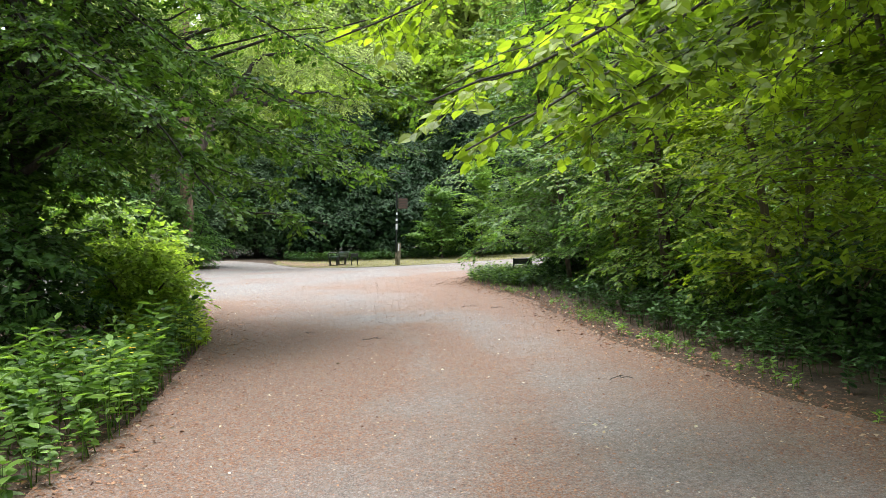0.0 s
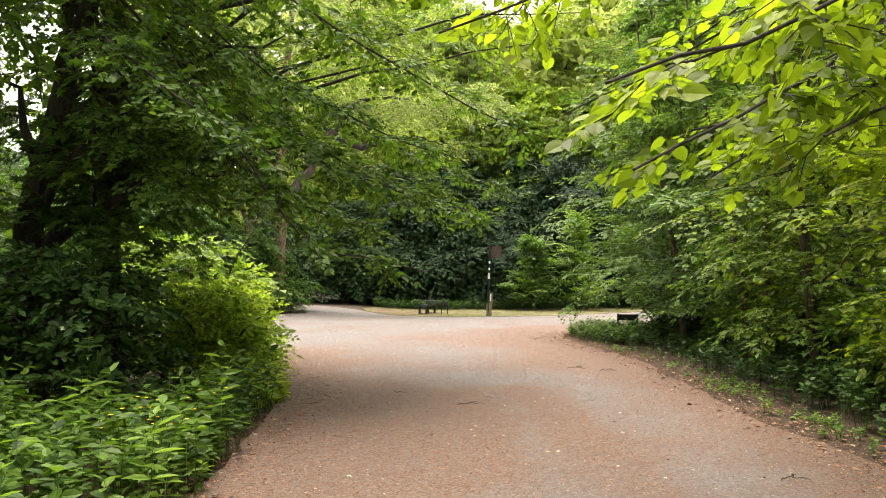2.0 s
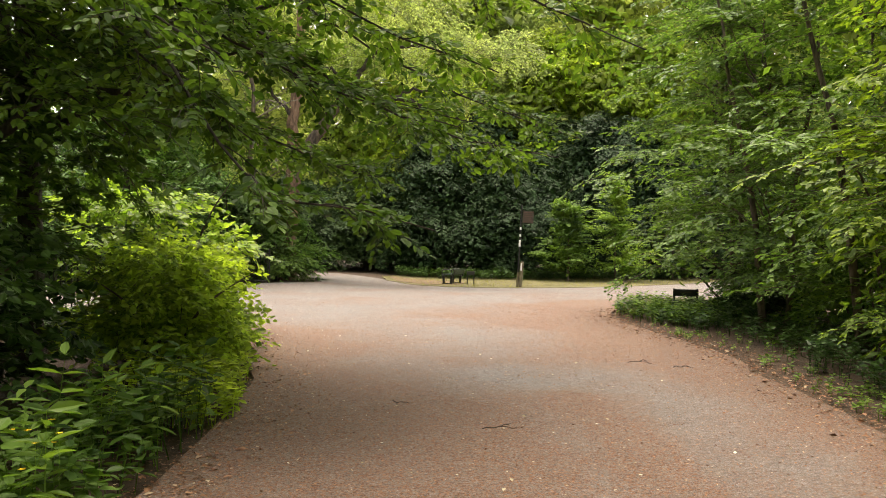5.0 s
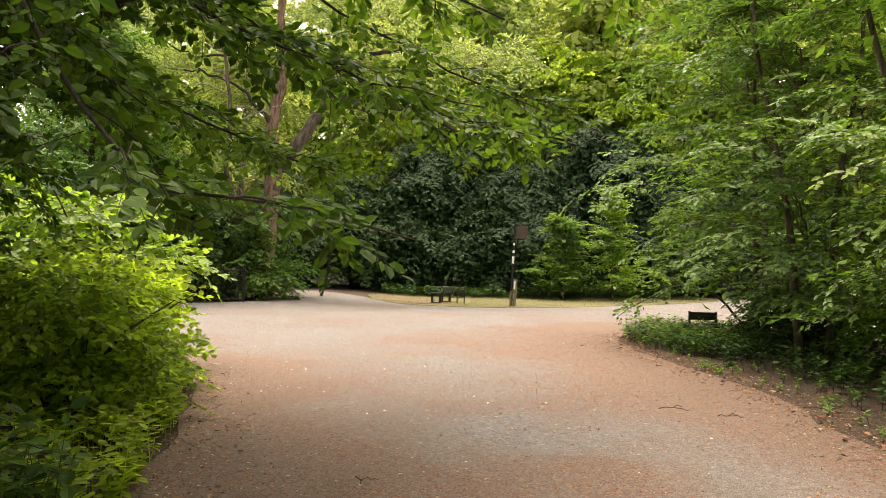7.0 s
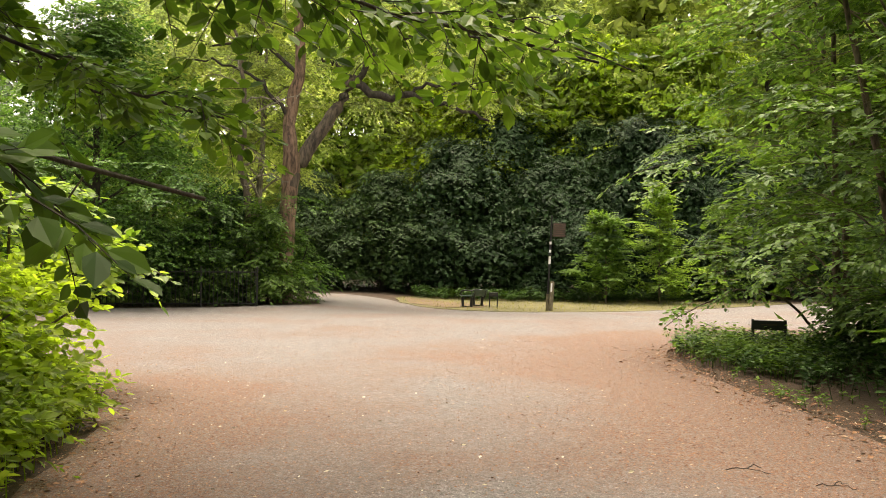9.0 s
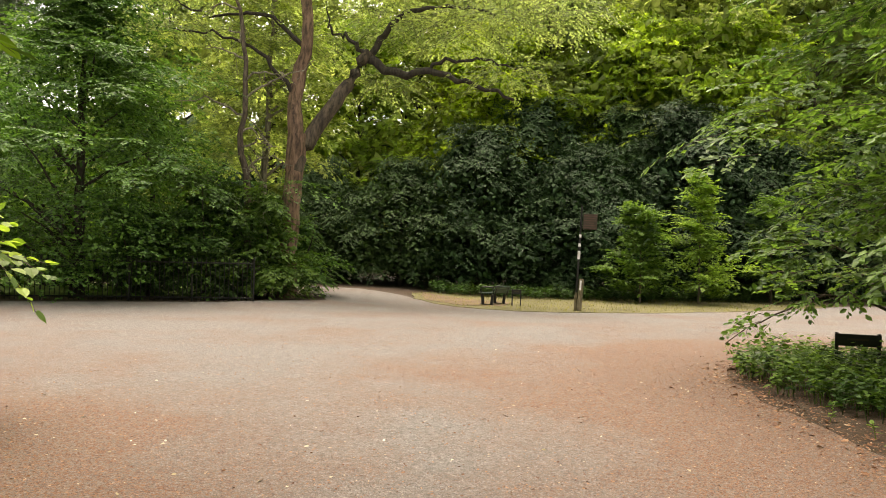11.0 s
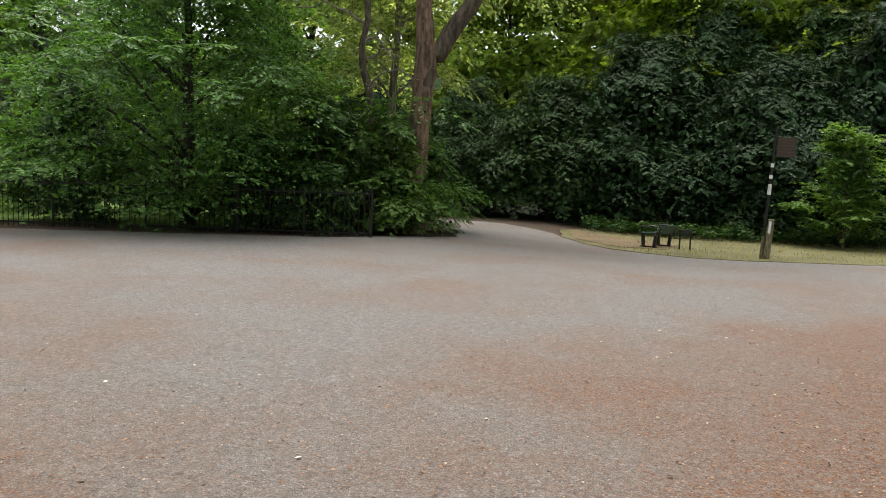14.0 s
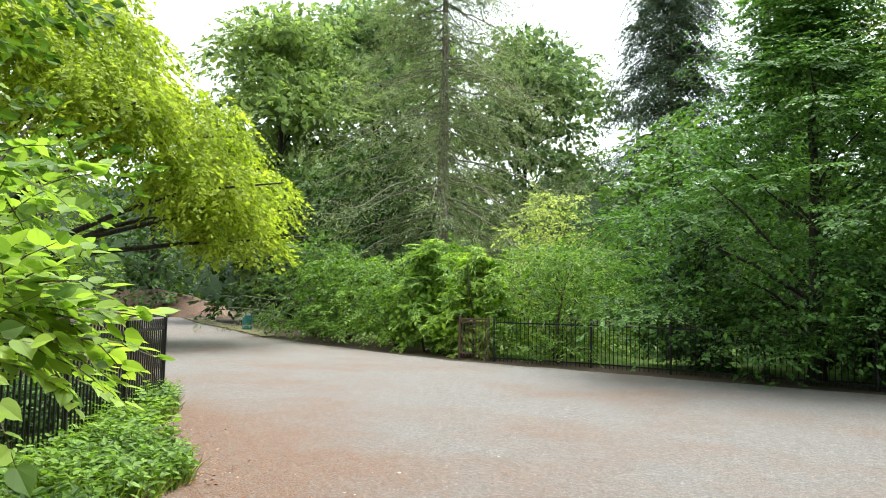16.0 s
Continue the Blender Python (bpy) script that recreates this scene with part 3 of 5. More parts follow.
def herbs(seed, name, label, poly, n, height, leaf, material, template=LANCE, nodes=6, category="undergrowth", lean=0.15, z_up=0.35):
    """A patch of upright herbs: stems with crossed pairs of leaves."""
    rng = np.random.default_rng(seed)
    xy = scatter_in(rng, poly, n * 2)
    dens = np.array([noise.noise(Vector((p * 0.8 + 5, q * 0.8, seed * 1.7))) for p, q in xy]) + rng.normal(0, 0.45, n * 2)
    xy = xy[np.argsort(-dens)[:n]]
    z = ground_z(xy[:, 0], xy[:, 1])
    lump = np.array([noise.noise(Vector((a * 0.9, b * 0.9, seed))) for a, b in xy])
    h = height * np.clip(rng.uniform(0.55, 1.15, n) * (1 + 0.45 * lump), 0.2, 1.6)
    base = np.column_stack([xy, z])
    tip = base + np.column_stack([rng.normal(0, lean, (n, 2)) * h[:, None], h])
    ps, ds, us, ss = [], [], [], []
    for k in range(nodes):
        u = 0.3 + 0.7 * (k + 1) / nodes
        pnt = base + (tip - base) * u
        a = rng.uniform(0, 6.3, n) if k == 0 else a + 1.57 + rng.normal(0, 0.2, n)
        for s in (0, np.pi):
            d = np.column_stack([np.cos(a + s), np.sin(a + s), z_up + rng.normal(0, 0.25, n) - 0.5 * (1 - u)])
            ps.append(pnt)
            ds.append(d)
            us.append(np.array([0, 0, 1.0]) + rng.normal(0, 0.25, (n, 3)))
            ss.append(leaf * rng.uniform(0.6, 1.15, n) * (0.55 + 0.6 * (1 - abs(u - 0.75))))
    lv = tuple(np.concatenate(q) for q in (ps, ds, us, ss))
    ob = leafy(name, None, [(lv, template)], material, twig_arrays(base, tip, 0.005), material)
    return tagged(ob, label, category, kind="stuff")


def blades(seed, name, label, poly, n, height, material, width=0.05, category="grass"):
    rng = np.random.default_rng(seed)
    xy = scatter_in(rng, poly, n)
    p = np.column_stack([xy, ground_z(xy[:, 0], xy[:, 1])])
    d = np.column_stack([rng.normal(0, 0.45, (n, 2)), np.ones(n)])
    up = np.column_stack([rng.normal(0, 1, (n, 2)), np.zeros(n)])
    tpl = (np.array([(0, 0.5, 0), (0, -0.5, 0), (0.6, -0.35, 0), (0.6, 0.35, 0), (1, 0, 0.25)]) * np.array([1, width * 2, 1]), [np.array([(0, 1, 2, 3)]), np.array([(3, 2, 4)])])
    ob = leafy(name, None, [((p, d, up, height * rng.uniform(0.4, 1.3, n)), tpl)], material)
    return tagged(ob, label, category, kind="stuff")

# ---- ground, road and verge ----
ROAD = [(-2.5, -25), (3.6, -25), (3.45, 4.5), (3.12, 6.7), (2.95, 8.2), (2.8, 10), (2.72, 12.5), (2.72, 14.4), (2.7, 15.6), (2.45, 17), (2.15, 18.4), (1.9, 19.6), (1.88, 21), (2.1, 22.2), (2.9, 23.4),
        (4.5, 24.2), (9, 26), (16, 30), (26, 36), (26, 52), (17, 49), (11, 46), (8, 42.3), (5.6, 40), (2.5, 37.5), (-0.2, 35.9), (-1.6, 35.5), (-3.1, 36.3),
        (-5, 38.5), (-6.6, 41), (-9, 43), (-14, 44.3), (-24, 45), (-24, 42.5), (-14, 41.6), (-10.6, 39.6), (-8.8, 37.4), (-8, 35), (-9.9, 31.8), (-12, 30.6), (-16.3, 28.2),
        (-21.4, 25.4), (-29, 23.5), (-36, 22), (-58, 20.8), (-75, 20.5), (-75, 16.5), (-58, 17), (-36, 17.6), (-20, 17.6), (-13.6, 17.4), (-10, 17.2),
        (-8.1, 17.4), (-6.6, 16.8), (-4.7, 16.2), (-3.5, 13.8), (-2.9, 12), (-2.6, 10.5), (-2.15, 6), (-2.4, 3), (-2.5, 0)]
VERGE_EDGE = [(-6.8, 43), (-6.0, 40), (-5, 38.3), (-3.1, 36.1), (-1.6, 35.3), (-0.2, 35.7), (2.5, 37.3), (5.6, 39.8), (8, 42.1), (11, 45.8), (10, 51), (3, 47), (-2, 46), (-6, 47)]


def outline(poly, step, rng, rough):
    out = []
    for (x0, y0), (x1, y1) in zip(poly, poly[1:] + poly[:1]):
        n = max(1, int(math.hypot(x1 - x0, y1 - y0) / step))
        for i in range(n):
            x, y = x0 + (x1 - x0) * i / n, y0 + (y1 - y0) * i / n
            q = noise.noise_vector(Vector((x * 0.7, y * 0.7, 3))) * rough + noise.noise_vector(Vector((x * 3, y * 3, 7))) * rough * 0.4
            out.append((x + q.x, y + q.y))
    return out


def sheet(name, poly, lift, material, label, category, rough=0.2, step=0.5, skirt=0.06):
    """A thin layer on the ground with an uneven edge."""
    bm = bmesh.new()
    vs = [bm.verts.new((x, y, 0)) for x, y in outline(poly, step, None, rough)]
    edges = [bm.edges.new((vs[i], vs[(i + 1) % len(vs)])) for i in range(len(vs))]
    bmesh.ops.triangle_fill(bm, edges=edges, use_beauty=True)
    for axis, cuts in ((1, CUTS_Y), (0, CUTS_X)):
        for c in cuts:
            co, no = [0, 0, 0], [0, 0, 0]
            co[axis], no[axis] = float(c), 1
            bmesh.ops.bisect_plane(bm, geom=bm.verts[:] + bm.edges[:] + bm.faces[:], plane_co=co, plane_no=no)
    rim = [e for e in bm.edges if len(e.link_faces) == 1]
    ext = bmesh.ops.extrude_edge_only(bm, edges=rim)["geom"]
    low = {v for v in ext if isinstance(v, bmesh.types.BMVert)}
    for v in bm.verts:
        v.co.z = float(ground_z(v.co.x, v.co.y)) + (lift - skirt if v in low else lift)
    bmesh.ops.recalc_face_normals(bm, faces=bm.faces[:])
    me = bpy.data.meshes.new(name)
    bm.to_mesh(me)
    bm.free()
    if sum(p.normal.z * p.area for p in me.polygons) < 0:
        me.flip_normals()
    me.materials.append(material)
    return tagged(new(name, me), label, category, kind="structure")


CUTS_Y = np.concatenate([np.arange(0, 26, 0.5), np.arange(26.5, 40, 1.5)])
CUTS_X = np.concatenate([np.arange(-9.5, -4.5, 1.1), np.arange(-4.5, 3.5, 0.4)])
gx = np.concatenate([[-600, -250, -120], np.arange(-80, 61, 2.0), [90, 160, 300, 600]])
gy = np.concatenate([[-600, -250, -120, -60], np.arange(-30, 81, 2.0), [110, 180, 300, 600]])
mx, my = np.meshgrid(gx, gy)
gv = np.column_stack([mx.ravel(), my.ravel(), ground_z(mx.ravel(), my.ravel())])
i, j = np.meshgrid(np.arange(len(gx) - 1), np.arange(len(gy) - 1))
k = (j * len(gx) + i).ravel()
tagged(new("ground", np_mesh("ground", gv, [(np.column_stack([k, k + 1, k + 1 + len(gx), k + len(gx)]), 0)], [SOIL])), "dark woodland soil with old leaf litter", "ground", kind="structure")
road = sheet("road", ROAD, 0.03, ASPHALT, "pale worn asphalt park road with rust-brown litter and painted edge shade", "road")


def to_line(line, x, y):
    best = np.full(x.shape, 1e9)
    for (x0, y0), (x1, y1) in zip(line, line[1:]):
        u = np.clip(((x - x0) * (x1 - x0) + (y - y0) * (y1 - y0)) / ((x1 - x0) ** 2 + (y1 - y0) ** 2), 0, 1)
        best = np.minimum(best, np.hypot(x - x0 - u * (x1 - x0), y - y0 - u * (y1 - y0)))
    return best


LEFT_EDGE = [(-2.3, -5), (-2.05, 6), (-2.4, 10.5), (-2.7, 12), (-3.3, 13.8), (-4.4, 16.1), (-6.4, 16.9), (-8.1, 17.6), (-12, 17.3)]
RIGHT_EDGE = [(3.4, -5), (3.35, 4.5), (3.05, 6.7), (2.85, 8.2), (2.7, 10), (2.62, 12.5), (2.62, 14.4), (2.55, 15.6), (2.3, 17), (2.0, 18.4), (1.75, 19.6), (1.7, 21), (1.95, 22.2), (2.9, 23.6), (5, 24.6)]
SEAM = [(0.88, 3.5), (0.92, 5.4), (0.9, 7.9), (0.66, 9.5), (0.4, 12)]
rv = np.array([v.co[:] for v in road.data.vertices])
# Litter along both edges, strengthened to darken the road where trees shade it
litter_shade = 0.8 * np.exp(-to_line(LEFT_EDGE, rv[:, 0], rv[:, 1]) / (0.85 + 0.3 * ease(4, 7, rv[:, 1]) * (1 - ease(11, 13, rv[:, 1])))) + 0.6 * np.exp(-to_line(RIGHT_EDGE, rv[:, 0], rv[:, 1]) / (0.7 + 0.95 * ease(12, 16, rv[:, 1])))
litter_shade += 0.4 * np.exp(-(to_line(SEAM, rv[:, 0], rv[:, 1]) / 0.2) ** 2) + 0.6 * np.exp(-(((rv[:, 0] + 0.75) / 0.65) ** 2 + ((rv[:, 1] - 8.8) / 2.0) ** 2))
# Broad brown band at the right: litter plus the overhanging trees' shade as colour
litter_shade += 0.42 * np.exp(-((rv[:, 0] - 2.4) / 1.25) ** 2) * ease(12.5, 16, rv[:, 1]) * (1 - ease(22.5, 26, rv[:, 1]))
road.data.attributes.new("litter_shade", "FLOAT", "POINT").data.foreach_set("value", litter_shade.astype(np.float32))
sheet("verge", VERGE_EDGE, 0.045, VERGE, "dry yellowish grass verge beside the road", "verge", 0.25)
sheet("dirt_patch", [(-5.6, 39.8), (-3.9, 38), (-2.6, 38.2), (-2.2, 40.2), (-4, 42), (-6.6, 44)], 0.055, DUST, "bare trodden brown dirt around the bench", "dirt", 0.25)


def far_woods():
    """A distant line of woods all round, with an uneven top."""
    n, rows = 360, 9
    v = np.zeros((rows, n, 3))
    for i in range(n):
        a = 2 * math.pi * i / n
        h = 23 + 5 * noise.noise(Vector((8 * math.cos(a), 8 * math.sin(a), 1))) + 3 * noise.noise(Vector((30 * math.cos(a), 30 * math.sin(a), 2)))
        for k in range(rows):
            u = k / (rows - 1)
            r = 118 + 6 * u * u + 3 * noise.noise(Vector((25 * math.cos(a), 25 * math.sin(a), 5 * u)))
            v[k, i] = (-15 + r * math.cos(a), 20 + r * math.sin(a), h * u)
    k, i = np.meshgrid(np.arange(rows - 1), np.arange(n), indexing="ij")
    f = np.stack([k * n + i, k * n + (i + 1) % n, (k + 1) * n + (i + 1) % n, (k + 1) * n + i], -1).reshape(-1, 4)
    tagged(new("backdrop", np_mesh("backdrop", v.reshape(-1, 3), [(f, 0)], [FAR_WOODS], True)), "distant dark green woods around the park", "woods", kind="structure")


far_woods()


# ---- trees beside the near path ----
def leaning_maple():
    e = tree(11, "maple_tree", "dark-barked maple with a leaning trunk in shade", (-6.65, 11.2), 10, 2.8, 3.6, 0.24, LEAF_MAPLE, BARK_DARK, 0.14, 16, 620, 12, 0.6,
             MAPLE, (1.6, 0.6), group="trees of the left wood")
    rng = np.random.default_rng(5)
    lines = [[(-5.4, 11.4, 5.6), (-4.0, 10.4, 4.3), (-2.75, 9.8, 2.75), (-1.95, 9.7, 1.82), (-1.35, 10.0, 1.74), (-0.9, 10.4, 1.62)],
             [(-5.4, 11.4, 6), (-4, 11.5, 4.9), (-2.4, 11.3, 3.3), (-1.0, 11.6, 2.6), (0.2, 12.2, 2.4)],
             [(-5.4, 11.4, 5), (-4.3, 9.6, 4.1), (-3.0, 8.8, 3.2), (-2.0, 8.8, 2.6)],
             [(-5.5, 11.5, 6.4), (-4, 12.5, 5.2), (-2.3, 13, 4), (-0.6, 13.6, 3.2), (0.6, 14.4, 2.9)],
             [(-5.4, 11.4, 5.2), (-4.0, 11.0, 4.2), (-2.8, 10.8, 3.3), (-1.7, 11.0, 2.8), (-0.8, 11.4, 2.6)],
             [(-5.4, 11.4, 5.2), (-4.2, 10.4, 3.9), (-3.2, 10.0, 3.0), (-2.3, 10.2, 2.3)],
             [(-5.4, 11.4, 6.0), (-4.0, 10.6, 5.0), (-2.6, 10.3, 3.9), (-1.4, 10.6, 3.3), (-0.4, 11.0, 3.0)],
             [(-5.4, 11.4, 6.0), (-4.0, 12.2, 4.6), (-2.8, 12.6, 3.6), (-1.6, 12.9, 3.1), (-0.6, 13.2, 2.9)],
             [(-5.4, 11.4, 4.6), (-4.4, 11.6, 3.6), (-3.4, 11.9, 2.9), (-2.4, 12.3, 2.4), (-1.6, 12.8, 2.2)],
             [(-5.4, 12.0, 4.2), (-4.6, 12.6, 3.4), (-3.6, 13.2, 2.8), (-2.7, 13.8, 2.5)],
             [(-5.5, 11.0, 4.2), (-4.6, 10.4, 3.4), (-3.8, 10.0, 2.7), (-3.2, 9.9, 2.3)],
             [(-5.4, 11.4, 6.6), (-3.6, 10.4, 5.6), (-1.8, 10.2, 4.4), (-0.3, 10.6, 3.6), (0.9, 11.2, 3.2)]]
    for q in lines:
        branch(e, local(e, q), 0.024, 0.006, rng, LEAF_MAPLE, BARK_DARK, 36, 0.09, OVAL, 12, 0.34, 0.22, droop=0.08, n_side=15)


def slim_maple():
    crown = [(0, 0, 2.2, 1.3, 1.2, 0.7), (0.6, -0.8, 3.0, 1.3, 1.2, 0.7), (-0.6, 0.4, 3.6, 1.5, 1.4, 0.8), (0.8, 0.6, 4.2, 1.5, 1.4, 0.8), (-0.3, -1, 5, 1.6, 1.5, 0.9), (0.5, 0.3, 6.2, 1.8, 1.7, 1), (0, 0, 7.6, 1.8, 1.7, 1)]
    tree(12, "maple_tree", "slim straight maple with layered broad leaves", (-5.7, 12.5), 9, 1.6, 2.4, 0.12, LEAF_MAPLE, BARK_DARK, 0.14, 11, 560, 12, 0.5, MAPLE,
         group="trees of the left wood", own=crown)
    over = [(4.0, 0.2, 5.0, 1.5, 1.3, 0.7), (5.4, 0.6, 5.3, 1.5, 1.3, 0.7), (3.6, -1.6, 6.4, 1.7, 1.5, 0.8), (5.6, -1.4, 6.8, 1.7, 1.5, 0.8), (3.6, 2.2, 5.8, 1.6, 1.4, 0.8), (6.2, 1.8, 6.4, 1.5, 1.4, 0.8),
            (1.0, -2.6, 4.6, 1.5, 1.4, 0.8), (1.6, -3.6, 5.6, 1.6, 1.5, 0.8), (3.6, -3.8, 6.8, 1.6, 1.5, 0.8), (0.6, 1, 7, 1.8, 1.7, 0.9)]
    tree(13, "elm_tree", "elm with long boughs reaching over the path", (-6.4, 13.6), 10, 2.6, 3, 0.17, LEAF_BEECH, BARK_DARK, 0.1, 11, 900, 14, 0.55, OVAL, group="trees of the left wood", own=over)


def lime_tree():
    e = tree(21, "lime_tree", "lime tree with bright translucent heart-shaped leaves", (5.6, 2.2), 9, 3.6, 3.0, 0.2, LEAF_LIME, BARK, 0.09, 12, 90, 12, 0.5, HEART, own=[(-1.2, 1.5, 4.2, 1.3, 1.2, 0.7), (-2.4, 3.2, 4.6, 1.3, 1.2, 0.7), (-1.4, 4.4, 3.6, 1.2, 1.1, 0.7), (-3.6, 4, 5.6, 1.4, 1.3, 0.7), (-2.2, 5.4, 4.8, 1.3, 1.3, 0.7), (-0.6, 3, 5.6, 1.6, 1.5, 0.9), (0, 0, 6.5, 2, 2, 1.1), (-1.2, 6.8, 4.2, 1.2, 1.2, 0.8), (-4.4, 5.6, 6.2, 1.4, 1.3, 0.7)])
    rng = np.random.default_rng(8)
    lines = [[(5.2, 2.4, 5.2), (3.4, 3.6, 4.3), (1.9, 4.3, 3.1), (0.9, 4.1, 2.45), (0.2, 3.7, 2.15)],
             [(5.2, 2.4, 5.0), (3.8, 4.6, 4.2), (2.7, 5.6, 3.2), (1.8, 5.8, 2.5), (1.1, 5.7, 2.1)],
             [(5.2, 2.4, 4.8), (4.2, 4.4, 4.0), (3.5, 5.8, 3.1), (3.0, 6.6, 2.4)],
             [(5.2, 2.4, 5.6), (3.2, 4.4, 4.9), (1.6, 5.2, 4.0), (0.4, 5.4, 3.2), (-0.4, 5.2, 2.8)],
             [(5.2, 2.4, 6.0), (3.0, 5.0, 5.6), (1.2, 6.4, 4.8), (-0.2, 7.0, 4.1), (-1.2, 7.2, 3.7)],
             [(5.2, 2.4, 5.2), (4.2, 5.4, 4.6), (3.4, 7.2, 3.6), (2.6, 8.2, 2.9)],
             [(5.2, 2.4, 4.6), (3.6, 4.0, 3.6), (2.4, 4.8, 2.8), (1.5, 5.0, 2.35)],
             [(5.2, 2.4, 5.2), (3.8, 5.2, 4.6), (2.6, 6.6, 3.9), (1.4, 7.4, 3.3), (0.5, 7.8, 2.9)],
             [(5.2, 2.4, 5.4), (4.6, 5.4, 4.8), (4.0, 7.2, 4.0), (3.2, 8.4, 3.2), (2.4, 9.0, 2.7)],
             [(5.2, 2.4, 5.0), (4.8, 5.2, 4.0), (4.2, 6.8, 3.2), (3.6, 7.8, 2.5)],
             [(5.2, 2.4, 6.0), (4.2, 6.0, 5.4), (3.0, 8.2, 4.6), (1.8, 9.4, 3.9), (0.9, 9.9, 3.5)],
             [(5.2, 2.4, 4.4), (4.6, 4.4, 3.4), (4.0, 5.4, 2.7), (3.4, 6.0, 2.2)],
             [(5.2, 2.4, 5.0), (3.2, 4.8, 3.8), (1.9, 5.3, 2.85), (1.2, 5.0, 2.4), (0.75, 4.7, 2.15), (0.45, 4.5, 2.0)],
             [(5.2, 2.4, 4.9), (3.4, 4.4, 3.7), (2.2, 4.7, 2.75), (1.6, 4.6, 2.3), (1.15, 4.4, 2.1)]]
    for q in lines:
        branch(e, local(e, q), 0.03, 0.006, rng, LEAF_LIME, BARK_DARK, 28, 0.076, HEART, 8, 0.3, 0.2, n_side=20, droop=0.2)


leaning_maple()
slim_maple()
fan_tree(14, "maple_sapling", "dark shaded maple sapling with layered broad leaves", (-5.5, 11.5), 3.6, 1.3, 1.3, 0.04, LEAF_MAPLE, BARK_DARK, 0.11, 120, 0.7, 6, 5, MAPLE, 0.3, 0.5, core=60, core_leaf=0.12, group="trees of the left wood", twigs=True, ragged=0.7, depth=0.8)
lime_tree()
SIDE = "young trees along the right edge"
RIGHT = [(31, (5.2, 6.4), 5.2, 0.9, 2.0, LEAF_LIME, 400, 0.075), (32, (5.1, 9.4), 7.2, 0.7, 2.3, LEAF_LIME, 480, 0.08), (33, (4.7, 12.6), 7.5, 0.6, 2.2, LEAF_BEECH, 480, 0.085),
         (34, (4.9, 15.6), 8.5, 0.7, 2.4, LEAF_GREEN, 500, 0.09), (35, (4.5, 18.8), 8.0, 0.8, 2.6, LEAF_GREEN, 520, 0.095), (36, (4.6, 21.8), 9.0, 1.0, 3.3, LEAF_GREEN, 620, 0.1)]
for seed, at, h, low, r, mat, n, leaf in RIGHT:
    fan_tree(seed, "hornbeam_tree", "young hornbeam with layered sprays over the road's edge", at, h, low, r, 0.07, mat, BARK, leaf, n, 0.85, 7, 8, OVAL if at[1] < 12 else DIAMOND, 0.3, 0.42, (-0.3, 0),
             core=420, core_leaf=0.13, group=SIDE, twigs=True, ragged=0.5, stems=2, belly=0.25, depth=0.7)


# ---- woods around ----
def wood(seed, spots, name, label, mat, height, low, spread, leaf=0.2, count=520, per=16, bark=BARK_DARK, group="", radius=0.2, template=DIAMOND, fat=0.5, core=380, droop=0.2, sag=0.25, length=0.9, face=0.55, tilt=0.3, jit=0.45, curl=0.0, core_leaf=0.0):
    """One tree, copied with turns and sizes."""
    rng = np.random.default_rng(seed)
    first = None
    for x, y, s in spots:
        if first is None:
            first = tree(seed, name, label, (x, y), height * s, low, spread * s, radius, mat, bark, leaf, 15, count, per, length, template, twigs=False, limb_parts=False, group=group, fat=fat, core=core, skirt=7 if low < 0.7 else 0, droop=droop, sag=sag, face=face, tilt=tilt, jit=jit, curl=curl, core_leaf=core_leaf)
            s0 = s
        else:
            c = copy_thing(first, pose(x, y, float(ground_z(x, y)), 0, 0, rng.uniform(0, 360)) @ Matrix.Diagonal((s / s0, s / s0, s / s0 * rng.uniform(0.9, 1.1), 1)))


wood(41, [(-8.6, 8.0, 1), (-10.5, 11.8, 1.0), (-8.8, 3.0, 1.1), (-12.5, 8.5, 1.2), (-7.8, -2.5, 1.1), (-13.5, 13.6, 1)], "sycamore_tree", "dark shaded woodland sycamore", LEAF_MAPLE, 10, 0.6, 3.2, 0.22, 520, 14, core=60, group="trees of the left wood")
wood(42, [(8.2, 8.5, 1), (8.5, 14, 1.1), (8.6, 20, 1.1), (9, 2.5, 1.2), (13, 13, 1.2)], "wood_tree", "dense woodland broadleaf tree", LEAF_BEECH, 11, 0.4, 3.2, 0.25, 440, 13, group="trees of the right wood")
fan_group([(-4.8, 49.6, 1), (0.4, 48.6, 0.95), (5.2, 50, 1.05), (9.8, 52, 1), (14.5, 53, 1.1), (2.6, 53.5, 1.2), (-2.2, 53, 1.15), (7.4, 54, 1.2), (-8.8, 49.2, 0.85), (-13, 49.5, 0.7), (-18, 49.5, 0.75)], 43, "evergreen_tree", "dark evergreen tree with low spreading sprays", 8.4, 0.8, 5.4, 0.2, LEAF_YEW, BARK_DARK,
          0.11, 820, 2.0, 9, 9, DIAMOND, 0.42, 0.6, core=5200, core_leaf=0.3, group="dark trees behind the bench", ragged=0.9, width=0.4, belly=0.4, foot=0.6, jit=0.16, slope=0.08, depth=0.7)
wood(78, [(-9, 52.5, 1), (-5.5, 53, 1.1), (-1.5, 52.5, 1), (4.5, 53.5, 1.1), (8, 54, 1), (11.5, 53.5, 1.1), (-13, 52.5, 1.1), (-17, 52, 1)], "understorey_shrub", "dark low shrub in the deep shade", LEAF_YEW, 2.6, 0.2, 2.4, 0.19, 230, 12, core=300, group="dark trees behind the bench", radius=0.06)
